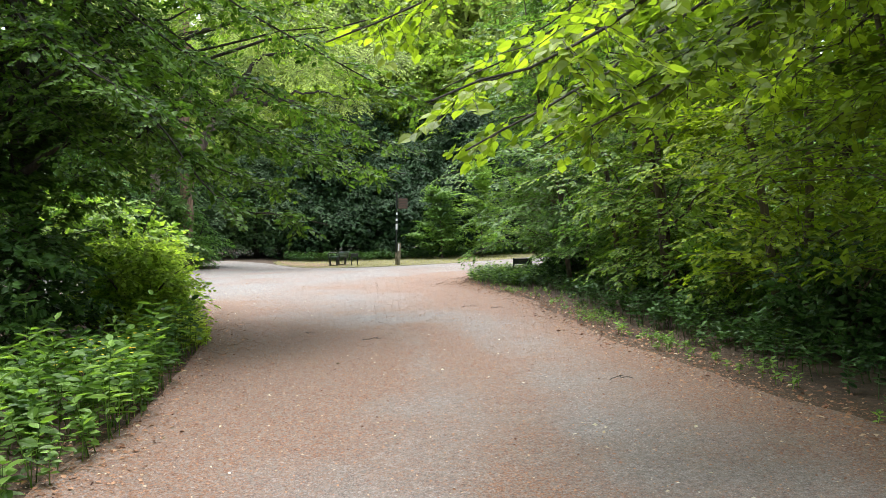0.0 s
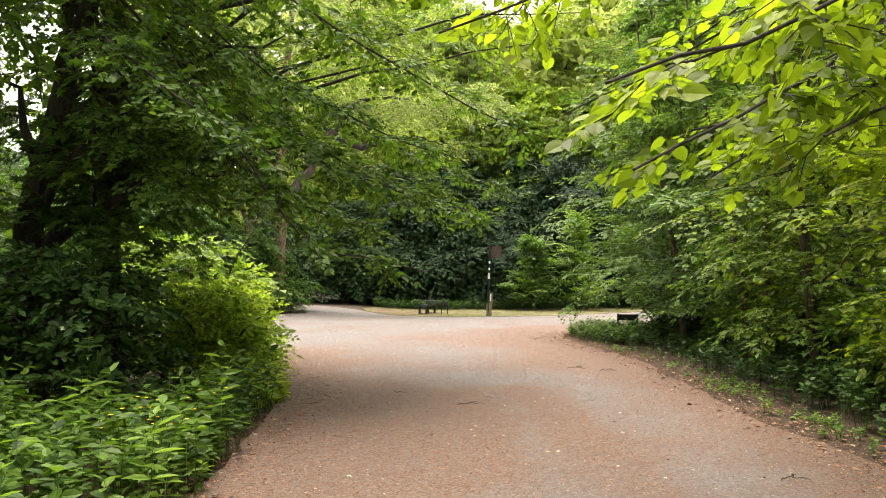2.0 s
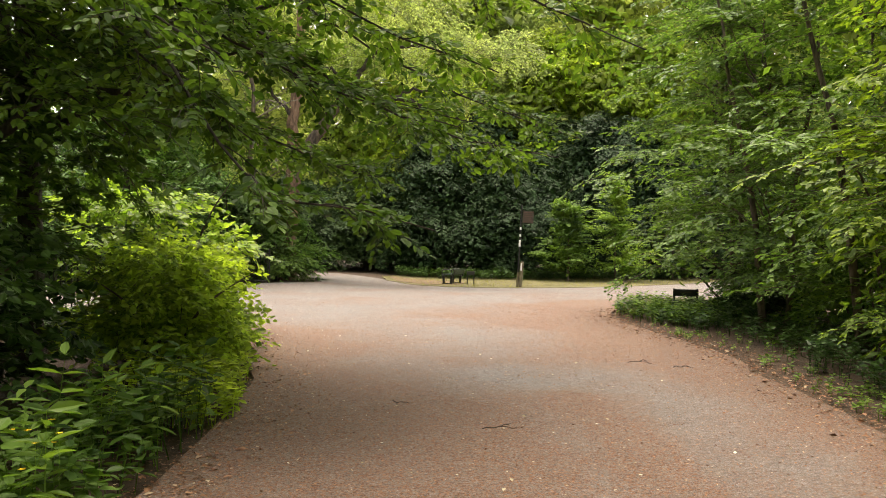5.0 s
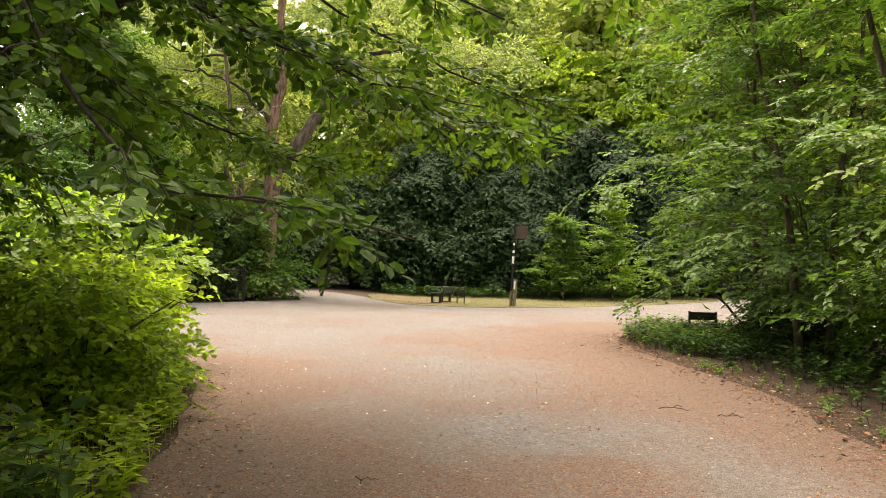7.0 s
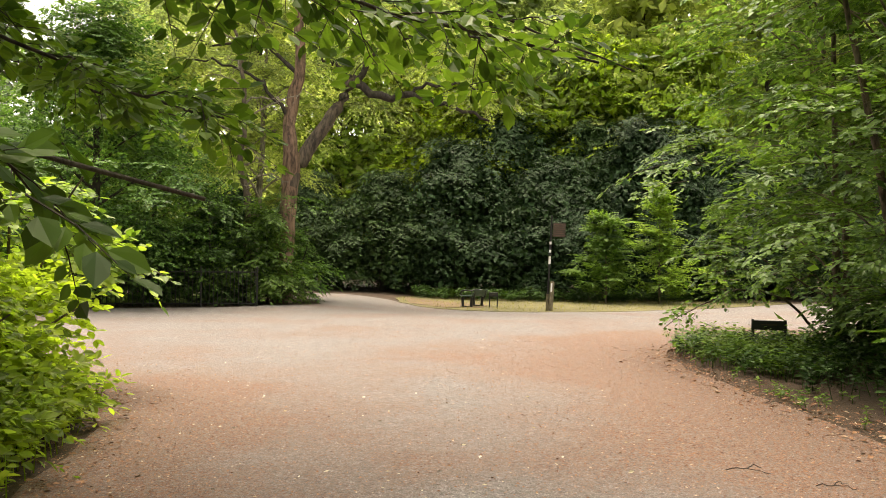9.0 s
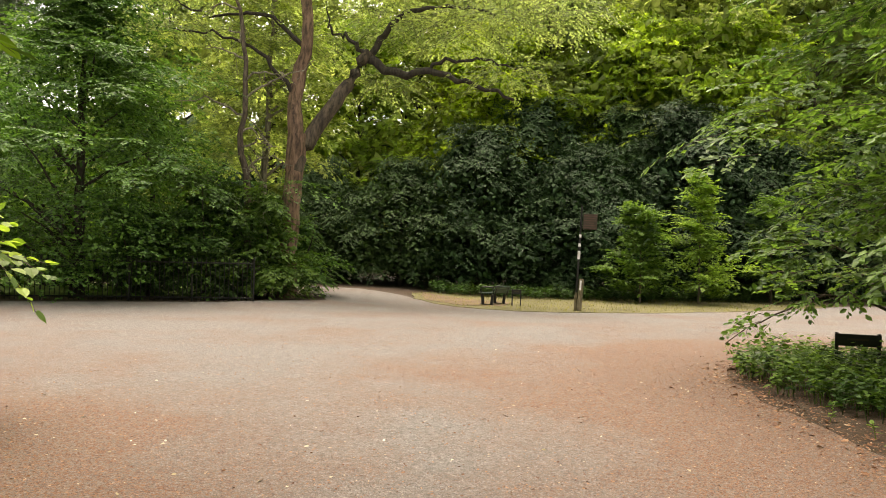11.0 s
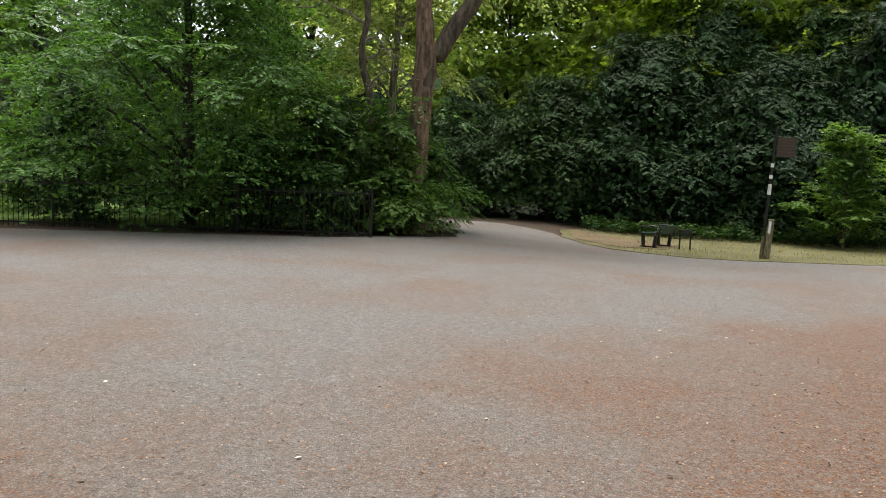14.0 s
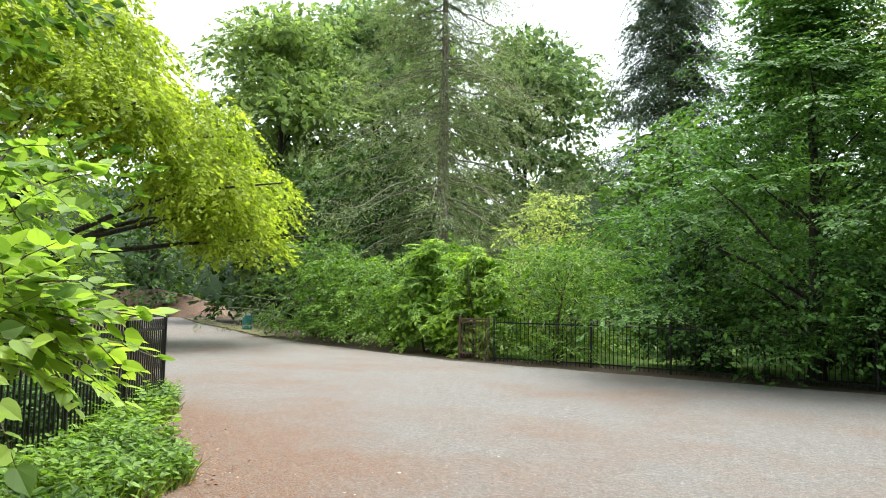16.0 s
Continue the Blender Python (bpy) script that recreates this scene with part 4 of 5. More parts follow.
wood(44, [(-2, 58, 1), (6, 59, 1.05), (14, 60, 1.0), (-10, 59, 1.05), (22, 56, 1.0), (-19, 57, 1.05), (-28, 60, 1.1), (-6, 68, 1.2), (3, 69, 1.2), (11, 70, 1.2), (19, 68, 1.2), (28, 64, 1.2)], "tall_tree", "tall pale green broadleaf tree behind the others", LEAF_PALE, 21, 1, 6.3, 0.27, 1500, 17, core=4200, core_leaf=0.5, group="tall trees behind", radius=0.35)
wood(45, [(20, 29, 1), (16, 25.5, 0.9), (25, 33, 1.1)], "wood_tree", "dense woodland broadleaf tree", LEAF_GREEN, 10, 0.4, 3.6, 0.24, 640, 14, group="trees of the right wood")


# Added trees out of view; their crowns only shade the near path
wood(46, [(8.0, -4, 1), (-5.0, -5, 1), (-5.8, 1.5, 0.9), (5.4, -9, 1)], "wood_tree", "unseen tree added behind the camera to shade the path", LEAF_BEECH, 12, 5, 4.8, 0.34, 260, 12, group="trees of the right wood")
wood(47, [(-19.5, 37.5, 1), (-15.8, 37.8, 0.75), (-24.5, 35.5, 0.9)], "thicket_tree", "green tree inside the fenced island", LEAF_GREEN, 10, 0.4, 3.6, 0.28, 520, 14, group="trees of the fenced island")


wood(48, [(-5, 54.5, 1), (-12.5, 54, 1), (2.5, 56.5, 1.05), (8.5, 56, 1.0)], "maple_tree", "yellow-green tree behind the dark evergreens", LEAF_BRIGHT, 14, 4, 4.5, 0.22, 1100, 16, group="tall trees behind", core=2200, core_leaf=0.36)


# ---- the fenced island across the junction ----
def forked_tree():
    x, y = -9.25, 35.4
    e = thing("forked_tree", "old forked tree with reddish bark and crooked boughs", "tree", (x, y, 0))
    rng = np.random.default_rng(9)
    low = spline([(-0.25, -0.1, -0.1), (-0.2, 0, 2), (-0.05, 0, 3.8), (0.12, 0, 5.4)], 12, rng, 0.035)
    hang("trunk", tube_mesh("trunk", [tube_arrays(low, np.linspace(0.38, 0.26, 12), 14, 0.09, rng)], BARK_RED), e)
    left = spline([(-0.05, 0, 4.2), (-0.08, 0.05, 4.9), (-0.12, 0.1, 5.8), (-0.1, 0.2, 7), (0.22, 0.2, 8.6), (0.12, 0.3, 11), (0.4, 0.4, 14)], 18, rng, 0.04)
    right = spline([(0.0, 0, 4.2), (0.22, 0.05, 4.9), (0.7, 0.3, 5.9), (1.5, 0.8, 7.2), (2.15, 1.2, 8.4)], 12, rng, 0.04)
    hang("stem", tube_mesh("stem", [tube_arrays(left, np.linspace(0.28, 0.1, 18), 11, 0.1, rng)], BARK_RED), e)
    # Right stem: mossy bark, its colour also darkened because less light reaches it
    hang("stem", tube_mesh("stem", [tube_arrays(right, np.linspace(0.27, 0.19, 12), 11, 0.1, rng)], BARK_SHADED), e)
    boughs = [([(2.1, 1.2, 8.2), (3.0, 1.2, 7.7), (3.9, 1.2, 7.7), (5.0, 1.0, 7.5), (6.2, 0.8, 7.0), (7.2, 0.6, 6.6)], 0.2),
              ([(2.15, 1.2, 8.3), (2.6, 1.4, 9.1), (2.9, 1.5, 9.6), (4.5, 1.5, 10), (6.5, 1.2, 9.6)], 0.15),
              ([(2.1, 1.2, 8.2), (1.4, 1.0, 8.9), (0.9, 0.9, 9.1), (0.6, 0.8, 9.8)], 0.11),
              ([(3.9, 1.2, 7.75), (4.8, 1.0, 8.0), (6.4, 0.9, 7.9), (7.6, 0.8, 7.6)], 0.09),
              ([(0, 0.1, 6.6), (-0.8, 0, 7.6), (-2.2, -0.3, 8.6), (-4.2, -0.6, 8.8)], 0.1),
              ([(0.1, 0.2, 8.4), (-1.2, 0, 9.4), (-3, -0.2, 9.4), (-4.6, -0.4, 10.2)], 0.1)]
    for pts, r in boughs:
        pl = spline(pts, 16, rng, 0.06)
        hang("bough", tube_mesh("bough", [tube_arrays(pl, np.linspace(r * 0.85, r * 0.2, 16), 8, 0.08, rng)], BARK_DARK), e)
    lumps = [(0.5, 0.5, 13.5, 3.4, 3, 1.8), (4, 1.4, 11.2, 3, 2.5, 1.4), (6.5, 1, 9.2, 2, 2, 0.9), (-3, 0, 10.8, 2.6, 2.4, 1.4), (-4.6, -0.5, 8.8, 1.8, 1.6, 1.0), (2.6, 2, 9.4, 1.6, 1.6, 0.8), (7, 0.8, 7.2, 1.4, 1.2, 0.7), (-2.5, 1.5, 7.2, 1.8, 1.6, 0.9), (-1.5, 2.5, 9, 2.2, 2, 1), (4.5, 3, 9.2, 2.2, 2, 0.9), (1, 3, 11, 2.6, 2.4, 1.2), (8.5, 2, 9.5, 2, 2, 1), (-5.5, 1.5, 11, 2.2, 2, 1.1), (2.2, 3, 7.6, 1.6, 1.5, 0.7)]
    c, out = lump_points(rng, lumps, 2600, 0.2)
    lv, tw = sprays(rng, c, out, 18, 0.9, 0.12, DIAMOND)
    leafy("crown", e, [(lv, DIAMOND)], LEAF_PALE, twig_arrays(*tw, 0.008), BARK)


def dead_tree():
    e = thing("slender_tree", "slender crooked pale-barked tree with bare twigs", "tree", (-10.8, 34.6, 0))
    rng = np.random.default_rng(19)
    stem = spline([(0.1, 0, 0), (0.3, 0, 2.4), (0.2, 0, 3.8), (-0.02, 0, 4.9), (0.12, 0, 6.2), (0, 0.1, 8), (-0.4, 0.1, 10)], 18, rng, 0.035)
    hang("trunk", tube_mesh("trunk", [tube_arrays(stem, np.linspace(0.15, 0.05, 18), 9, 0.1, rng)], BARK), e)
    for i in range(12):
        s = stem[5 + i]
        a = rng.uniform(0, 6.3)
        ln = rng.uniform(1.2, 2.6)
        d = np.array((math.cos(a), 0.4 * math.sin(a), rng.uniform(-0.1, 0.4)))
        pl = spline([s, s + d * ln * 0.5 + np.array((0, 0, 0.2)), s + d * ln + np.array((0, 0, rng.uniform(-0.4, 0.2)))], 10, rng, 0.05)
        tubes = [tube_arrays(pl, np.linspace(0.045, 0.01, 10), 5)]
        for q in (3, 5, 7, 8):
            dd = unit(rng.normal(0, 1, 3)) * rng.uniform(0.3, 0.8)
            tubes.append(tube_arrays(spline([pl[q], pl[q] + dd * 0.5, pl[q] + dd + np.array((0, 0, -0.1))], 5, rng, 0.03), np.linspace(0.015, 0.004, 5), 4))
        hang("limb", tube_mesh("limb", tubes, BARK_PALE), e)


fan_tree(20, "pale_tree", "pale-barked straight tree with thin feathery foliage", (-11.4, 37.6), 13, 4.6, 3.2, 0.19, LEAF_PALE, BARK_PALE, 0.12, 420, 1.3, 7, 8, DIAMOND, 0.4, 0.4, (0.4, 0), core=500, core_leaf=0.2, ragged=0.6)
LAWN = [(-40, 27), (-22, 27.6), (-17, 31), (-12, 34.5), (-14, 40), (-30, 42), (-42, 36)]
sheet("lawn", LAWN, 0.02, LAWN_GREEN, "bright green lawn behind the railings", "lawn", 0.2)
forked_tree()
dead_tree()
ISLAND = "shrubs of the fenced island"
fan_tree(51, "beech_tree", "low-branched beech with dark layered green foliage", (-14.6, 31.8), 9.6, 0.5, 5.9, 0.2, LEAF_DARK_BEECH, BARK_DARK, 0.11, 1150, 1.8, 9, 9, DIAMOND, 0.26, 0.85, (0.1, -0.1),
         core=9000, core_leaf=0.13, ragged=0.75, width=0.45, belly=0.32, foot=0.55, jit=0.15, slope=0.12, depth=0.6)
# Light put into leaf tones: first shrub lighter as sunlit, the others darker
SHRUBS = [(52, (-9.7, 34.3), 3.4, 1.5, LEAF_GREEN), (53, (-11.2, 33.4), 3.7, 1.5, LEAF_DEEP), (54, (-9.7, 36.3), 2.8, 1.4, LEAF_DARK_BEECH), (55, (-13.2, 32.8), 2.8, 1.4, LEAF_DEEP), (56, (-18.2, 31.4), 4.0, 2.0, LEAF_DEEP)]
for seed, at, h, r, mat in SHRUBS:
    fan_tree(seed, "shrub", "dense dark green shrub at the road's edge", at, h, 0.25, r * 1.1, 0.05, mat, BARK_DARK, 0.11, 260, 0.95, 7, 8, DIAMOND, 0.35, 0.5, core=700, core_leaf=0.18, group=ISLAND, stems=2, category="shrub", ragged=0.6, jit=0.2)
HEDGE = [(61, (-20.5, 28.2), 3.3, 2.3, LEAF_HERB, 0.09), (64, (-28.3, 25.9), 3.0, 2.7, LEAF_HERB, 0.13), (65, (-31.6, 24.9), 3.3, 2.8, LEAF_GREEN, 0.14), (66, (-35.6, 24.4), 4.2, 3.0, LEAF_GREEN, 0.16), (67, (-25.5, 31), 5.6, 2.4, LEAF_PALE, 0.12), (68, (-30, 28.4), 3.8, 2.8, LEAF_HERB, 0.14), (69, (-22.4, 29.8), 3.4, 2.5, LEAF_HAZEL, 0.11)]
for seed, at, h, r, mat in [(57, (2.6, 43.4), 3.8, 1.3, LEAF_GREEN), (58, (5.0, 44.0), 5.2, 1.6, LEAF_HAZEL), (59, (8.4, 46.6), 4.4, 1.6, LEAF_GREEN)]:
    fan_tree(seed, "young_tree", "fresh green young tree at the back of the verge", at, h, 0.4, r * 1.15, 0.05, mat, BARK, 0.12, 260, 1.0, 7, 8, DIAMOND, 0.3, 0.6, core=300, core_leaf=0.18, group="young trees behind the verge", ragged=0.7, lift=0.6)
for seed, at, h, r, mat, leaf in HEDGE:
    tree(seed, "shrub", "leafy green shrub behind the railings", at, h, 0.5, r * 0.8, 0.05, mat, BARK, leaf, 13, 560, 14, 0.6, DIAMOND, twigs=False, skirt=8, core=500, core_leaf=0.13, fat=0.45, group=ISLAND, stems=2, category="shrub",
         limb_parts=False, face=0.4, tilt=0.25, jit=0.35, curl=0.4)
for seed, at, h, r in [(62, (-23.2, 27.1), 3.2, 2.0), (63, (-25.7, 26.4), 3.5, 2.2)]:
    fan_tree(seed, "sumac_shrub", "light green shrub with long feathered leaves in the hedge", at, h, 0.3, r, 0.045, LEAF_HAZEL, BARK, 0.2, 330, 1.05, 15, 2, LANCE, 0.5, 0.6, core=1100, core_leaf=0.22, group=ISLAND, stems=3, category="shrub", ragged=0.5, width=0.1, jit=0.12, lift=0.45, depth=0.8)


def conifer(seed, label, place, height, radius, material, needle, sag, tiers=26, per=9):
    rng = np.random.default_rng(seed)
    e = thing("conifer_tree", label, "tree", (*place, 0))
    hang("trunk", tube_mesh("trunk", [tube_arrays(spline([(0, 0, -0.1), (0, 0, height * 0.5), (0, 0, height)], 14, rng, 0.04), np.linspace(radius * 0.04, 0.04, 14), 10)], BARK_PALE), e)
    tubes, cs, outs = [], [], []
    for i in range(tiers):
        u = i / tiers
        r = radius * (1 - u) ** 0.8 + 0.4
        for k in range(per):
            z = height * (0.08 + 0.9 * u) + rng.uniform(-0.5, 0.5) * height / tiers
            a = 6.283 * (k + 0.5 * (i % 2)) / per + rng.uniform(-0.3, 0.3)
            rr = r * rng.uniform(0.6, 1.15)
            d = np.array((math.cos(a), math.sin(a), 0))
            pl = spline([(0, 0, z), d * rr * 0.5 + np.array((0, 0, z - 0.5 * sag * rr)), d * rr * 0.85 + np.array((0, 0, z - sag * rr)), d * rr + np.array((0, 0, z - 0.95 * sag * rr))], 14, rng, 0.04)
            tubes.append(tube_arrays(pl, np.linspace(0.06, 0.012, 14), 4))
            side = np.cross(d, (0, 0, 1.0))
            for q in range(2, 14):
                for sgn in (-1, 1):
                    cs.append(pl[q] + rng.normal(0, 0.06, 3))
                    outs.append(unit(d * 0.45 + side * sgn * rng.uniform(0.4, 1.0) * (1.15 - q / 14) * 1.5))
    tagged(hang("limb", tube_mesh("limb", tubes, BARK_PALE), e), kind="stuff")
    lv, tw = sprays(rng, np.array(cs), np.array(outs), 24, 0.085 * radius + 0.55, needle, NEEDLES, 0.3, 0.35, 0.75, 0.15, 0.3, 0.3)
    leafy("crown", e, [(lv, NEEDLES)], material)


conifer(71, "tall grey-green conifer with long drooping boughs", (-40.4, 32.4), 26, 11.5, NEEDLE, 0.22, 0.3, 17, 10)
conifer(72, "tall dark spruce behind the shrubs", (-40, 47.5), 29, 6.5, NEEDLE_DARK, 0.3, 0.25, 24, 9)
conifer(73, "tall dark spruce behind the shrubs", (-42, 60), 30, 6, NEEDLE_DARK, 0.36, 0.22, 20, 8)
wood(74, [(-60, 26.5, 1.05), (-66, 36, 1.25), (-53, 44, 0.95)], "oak_tree", "broad full-crowned tree in the distance", LEAF_OAK, 22, 2, 7.5, 0.25, 1900, 20, core=8000, core_leaf=0.45, fat=0.56, group="distant park trees", radius=0.4)
wood(75, [(-45, 30, 1), (-52, 28, 1), (-66, 27, 1.3), (-82, 18, 1.4)], "wood_tree", "dark woodland tree beyond the far road", LEAF_DEEP, 11, 0.5, 4.4, 0.4, 340, 12, group="distant park trees")


def weeping_tree():
    e = tree(76, "weeping_tree", "yellow-green tree with boughs arching over the road", (-31, 11.5), 16, 5, 6.5, 0.4, LEAF_YELLOW, BARK_DARK, 0.19, 14, 4000, 20, 0.9, DIAMOND, twigs=False, core=3000, core_leaf=0.3, droop=0.7, sag=0.5,
             own=[(0, 0, 12, 5, 5, 3), (3, 3, 9, 3.5, 3.5, 2.2), (2.5, 6.5, 7, 2.6, 2.6, 1.9), (1, 8.2, 4.8, 1.8, 1.8, 1.6), (5, 4, 7, 2.5, 2.5, 2), (-3, 4, 9, 3, 3, 2), (6, 0, 9, 3, 3, 2), (4, 7.5, 5.2, 1.8, 1.8, 1.3), (2.2, 8.6, 3.7, 1.5, 1.5, 1.2), (-1, 9.2, 5.6, 2, 2, 1.4)])
    return e


weeping_tree()
wood(77, [(-22, 11, 1), (-16, 9.5, 0.9), (-42, 10, 1.2), (-56, 11, 1.2)], "wood_tree", "dense shaded tree inside the railings", LEAF_BEECH, 9, 0.4, 3.8, 0.3, 340, 13, group="trees of the left wood")


# ---- shrubs at the path's left edge ----
def bush(seed, label, place, h, r, mat, leaf, template, count=420, per=14, own=None, name="bush", length=0.4, flat=0.35, droop=0.1):
    return tree(seed, name, label, place, h, 0.3, r, 0.03, mat, BARK, leaf, 9, count, per, length, template, fat=0.5, stems=3, twigs=bool(own), category="bush", limb_parts=False, skirt=7, core=0 if own else 160, face=0.35 if own else 0.55, tilt=0.22 if own else 0.3, jit=0.3 if own else 0.45, curl=0.5 if own else 0.0, own=own, droop=droop, flat=flat)


bush(81, "low fresh yellow-green bush at the path's edge", (-4.3, 12.9), 1.3, 0.85, LEAF_BRIGHT, 0.085, OVAL, 620, 14)
bush(82, "low fresh yellow-green bush at the path's edge", (-4.7, 14.3), 1.3, 0.8, LEAF_BRIGHT, 0.09, OVAL, 700, 14)
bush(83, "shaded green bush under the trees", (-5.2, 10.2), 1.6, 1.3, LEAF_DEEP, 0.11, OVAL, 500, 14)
bush(84, "hazel bush with large pleated leaves over the railings", (-5.45, 15.7), 3.0, 1.3, LEAF_HAZEL, 0.1, HEART, 330, 9,
     [(0.1, 0.2, 1.35, 0.8, 0.8, 0.4), (-0.5, 0.0, 1.8, 0.8, 0.8, 0.35), (0.4, 0.75, 1.4, 0.6, 0.5, 0.25), (-0.9, 0.4, 1.1, 0.8, 0.8, 0.4), (-1.2, 0.2, 1.9, 0.8, 0.7, 0.35), (-0.3, 0.5, 2.1, 0.6, 0.6, 0.25)], "hazel_bush")
EDGE_BED = [(-2.5, 10.2), (-2.95, 12), (-3.5, 13.6), (-4.5, 15.9), (-5.6, 15.6), (-4.8, 13.5), (-3.6, 10.4)]
herbs(93, "edge_herbs", "low green plants under the bushes at the path's edge", EDGE_BED, 420, 0.3, 0.09, LEAF_BRIGHT, OVAL, 5, z_up=0.15)
FENCE_FOOT = [(-5.0, 15.9), (-6.6, 16.85), (-7.9, 17.6), (-8.9, 17.65), (-10.2, 17.25), (-12.6, 17.75), (-13.4, 17.7), (-13.3, 17.3), (-5.6, 15.4)]
herbs(94, "railing_herbs", "weeds growing at the foot of the railings", FENCE_FOOT, 900, 0.3, 0.085, LEAF_HERB, OVAL, 5, z_up=0.2)
blades(96, "railing_grass", "long grass at the foot of the railings", FENCE_FOOT, 5000, 0.24, GRASS_GREEN, 0.03)
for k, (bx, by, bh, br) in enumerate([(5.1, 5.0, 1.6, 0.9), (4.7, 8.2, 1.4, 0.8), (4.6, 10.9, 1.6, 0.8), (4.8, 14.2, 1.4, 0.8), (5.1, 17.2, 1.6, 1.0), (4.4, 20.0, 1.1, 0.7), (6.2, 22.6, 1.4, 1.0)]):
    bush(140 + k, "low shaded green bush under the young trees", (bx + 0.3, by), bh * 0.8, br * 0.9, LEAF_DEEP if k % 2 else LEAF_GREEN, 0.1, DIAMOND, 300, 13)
LEFT_BED = [(-2.2, 2), (-2.1, 6), (-2.4, 8.4), (-2.6, 10), (-3.1, 10.4), (-3.7, 9.4), (-5, 8.2), (-6, 5), (-5, 1)]
# The darker maple leaf tone puts the trees' shade into the nettles' colour
herbs(91, "nettle_bed", "tangled bed of nettles and tall green herbs", LEFT_BED, 900, 0.55, 0.115, LEAF_MAPLE, OVAL, 7, z_up=0.22)
herbs(104, "young_nettles", "short young nettles filling the bed", LEFT_BED, 520, 0.32, 0.09, LEAF_HERB, OVAL, 5, z_up=0.25)
herbs(98, "dock_plants", "taller broad-leaved plants among the nettles", LEFT_BED, 80, 0.78, 0.15, LEAF_HERB, LANCE, 7, z_up=0.3)
RIGHT_BED = [(4.1, 3), (3.65, 7.8), (3.4, 11), (3.35, 14.3), (3.4, 16), (2.95, 17.9), (2.3, 20), (2.1, 21.8), (2.8, 23), (4.5, 23.6), (5.2, 20), (5, 10), (5.5, 4)]
# Deep leaf tone chosen to darken these herbs as if under dense trees
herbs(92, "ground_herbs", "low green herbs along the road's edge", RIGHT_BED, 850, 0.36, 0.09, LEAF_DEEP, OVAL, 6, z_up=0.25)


SIGN_BED = [(2.0, 20.2), (2.0, 21.9), (2.7, 23.0), (4.4, 23.8), (5, 21), (3.2, 18.8)]
VERGE_BACK = [(-6.4, 44.4), (-2, 43.6), (3, 44.3), (8, 46.3), (9.8, 48.8), (3, 47), (-2, 46.2), (-6.4, 47)]
herbs(88, "verge_nettles", "dark nettles and young ivy at the back of the verge", VERGE_BACK, 900, 0.5, 0.16, LEAF_DEEP, OVAL, 5, z_up=0.3)
RAIL_BED = [(-4.9, 15.0), (-13.4, 17.3), (-14, 16.2), (-9, 14.6), (-5.2, 13.9)]
herbs(89, "ivy_bed", "dark ivy and nettles behind the railings", RAIL_BED, 900, 0.55, 0.1, LEAF_DEEP, OVAL, 6, z_up=0.2)
herbs(97, "corner_herbs", "leafy light green herbs around the low sign", SIGN_BED, 420, 0.36, 0.1, LEAF_HERB, OVAL, 5, z_up=0.15)
RIGHT_STRIP = [(3.6, 3), (3.1, 7.8), (2.85, 11), (2.82, 14.3), (2.8, 15.6), (2.45, 17.6), (2.1, 19.8), (2.9, 19), (3.2, 17.8), (3.7, 16), (3.5, 14), (3.5, 11), (3.7, 7.8), (4.2, 3)]
herbs(99, "strip_herbs", "sparse seedlings and weeds in leaf litter", RIGHT_STRIP, 170, 0.12, 0.06, LEAF_HERB, OVAL, 4, z_up=0.3)


# ---- railings ----
def railing(name, label, points, height, gap=0.115, post_gap=2.0):
    e = thing(name, label, "fence")
    pts = [Vector((x, y, 0)) for x, y in points]
    bar = bmesh.new()
    bmesh.ops.create_cone(bar, cap_ends=True, segments=6, radius1=0.011, radius2=0.011, depth=height, matrix=Matrix.Translation((0, 0, height / 2)))
    me = bpy.data.meshes.new("bar")
    bar.to_mesh(me)
    bar.free()
    me.materials.append(IRON)
    pb = bmesh.new()
    box(pb, (0.05, 0.05, height + 0.06), (0, 0, (height + 0.06) / 2), bevel=0.006)
    pm = bpy.data.meshes.new("post")
    pb.to_mesh(pm)
    pb.free()
    pm.materials.append(IRON)
    for a, b in zip(pts, pts[1:]):
        d = b - a
        ang = math.degrees(math.atan2(d.y, d.x))
        for z in (0.12, height - 0.12):
            rb = bmesh.new()
            box(rb, (d.length, 0.012, 0.04), (d.length / 2, 0, z), bevel=0.003)
            o = part("rail", rb, IRON, e)
            o.matrix_basis = pose(a.x, a.y, 0, 0, 0, ang)
        n = int(d.length / gap)
        for i in range(n):
            o = hang("bar", me, e)
            p = a + d * ((i + 0.5) / n)
            o.matrix_basis = pose(p.x, p.y, 0.02, 0, 0, 0)
        m = max(1, round(d.length / post_gap))
        for i in range(m + 1):
            o = hang("post", pm, e)
            p = a + d * (i / m)
            o.matrix_basis = pose(p.x, p.y, 0, 0, 0, ang)
    return e


railing("railing", "black iron railings half hidden by hazel leaves", [(-5.6, 15.5), (-13.4, 17.5)], 1.27)
railing("railing", "black iron railings in front of dark shrubs", [(-21.1, 26.6), (-18.84, 28.4), (-12.6, 31.3), (-9.3, 32.4)], 1.25, 0.125, 2.2)


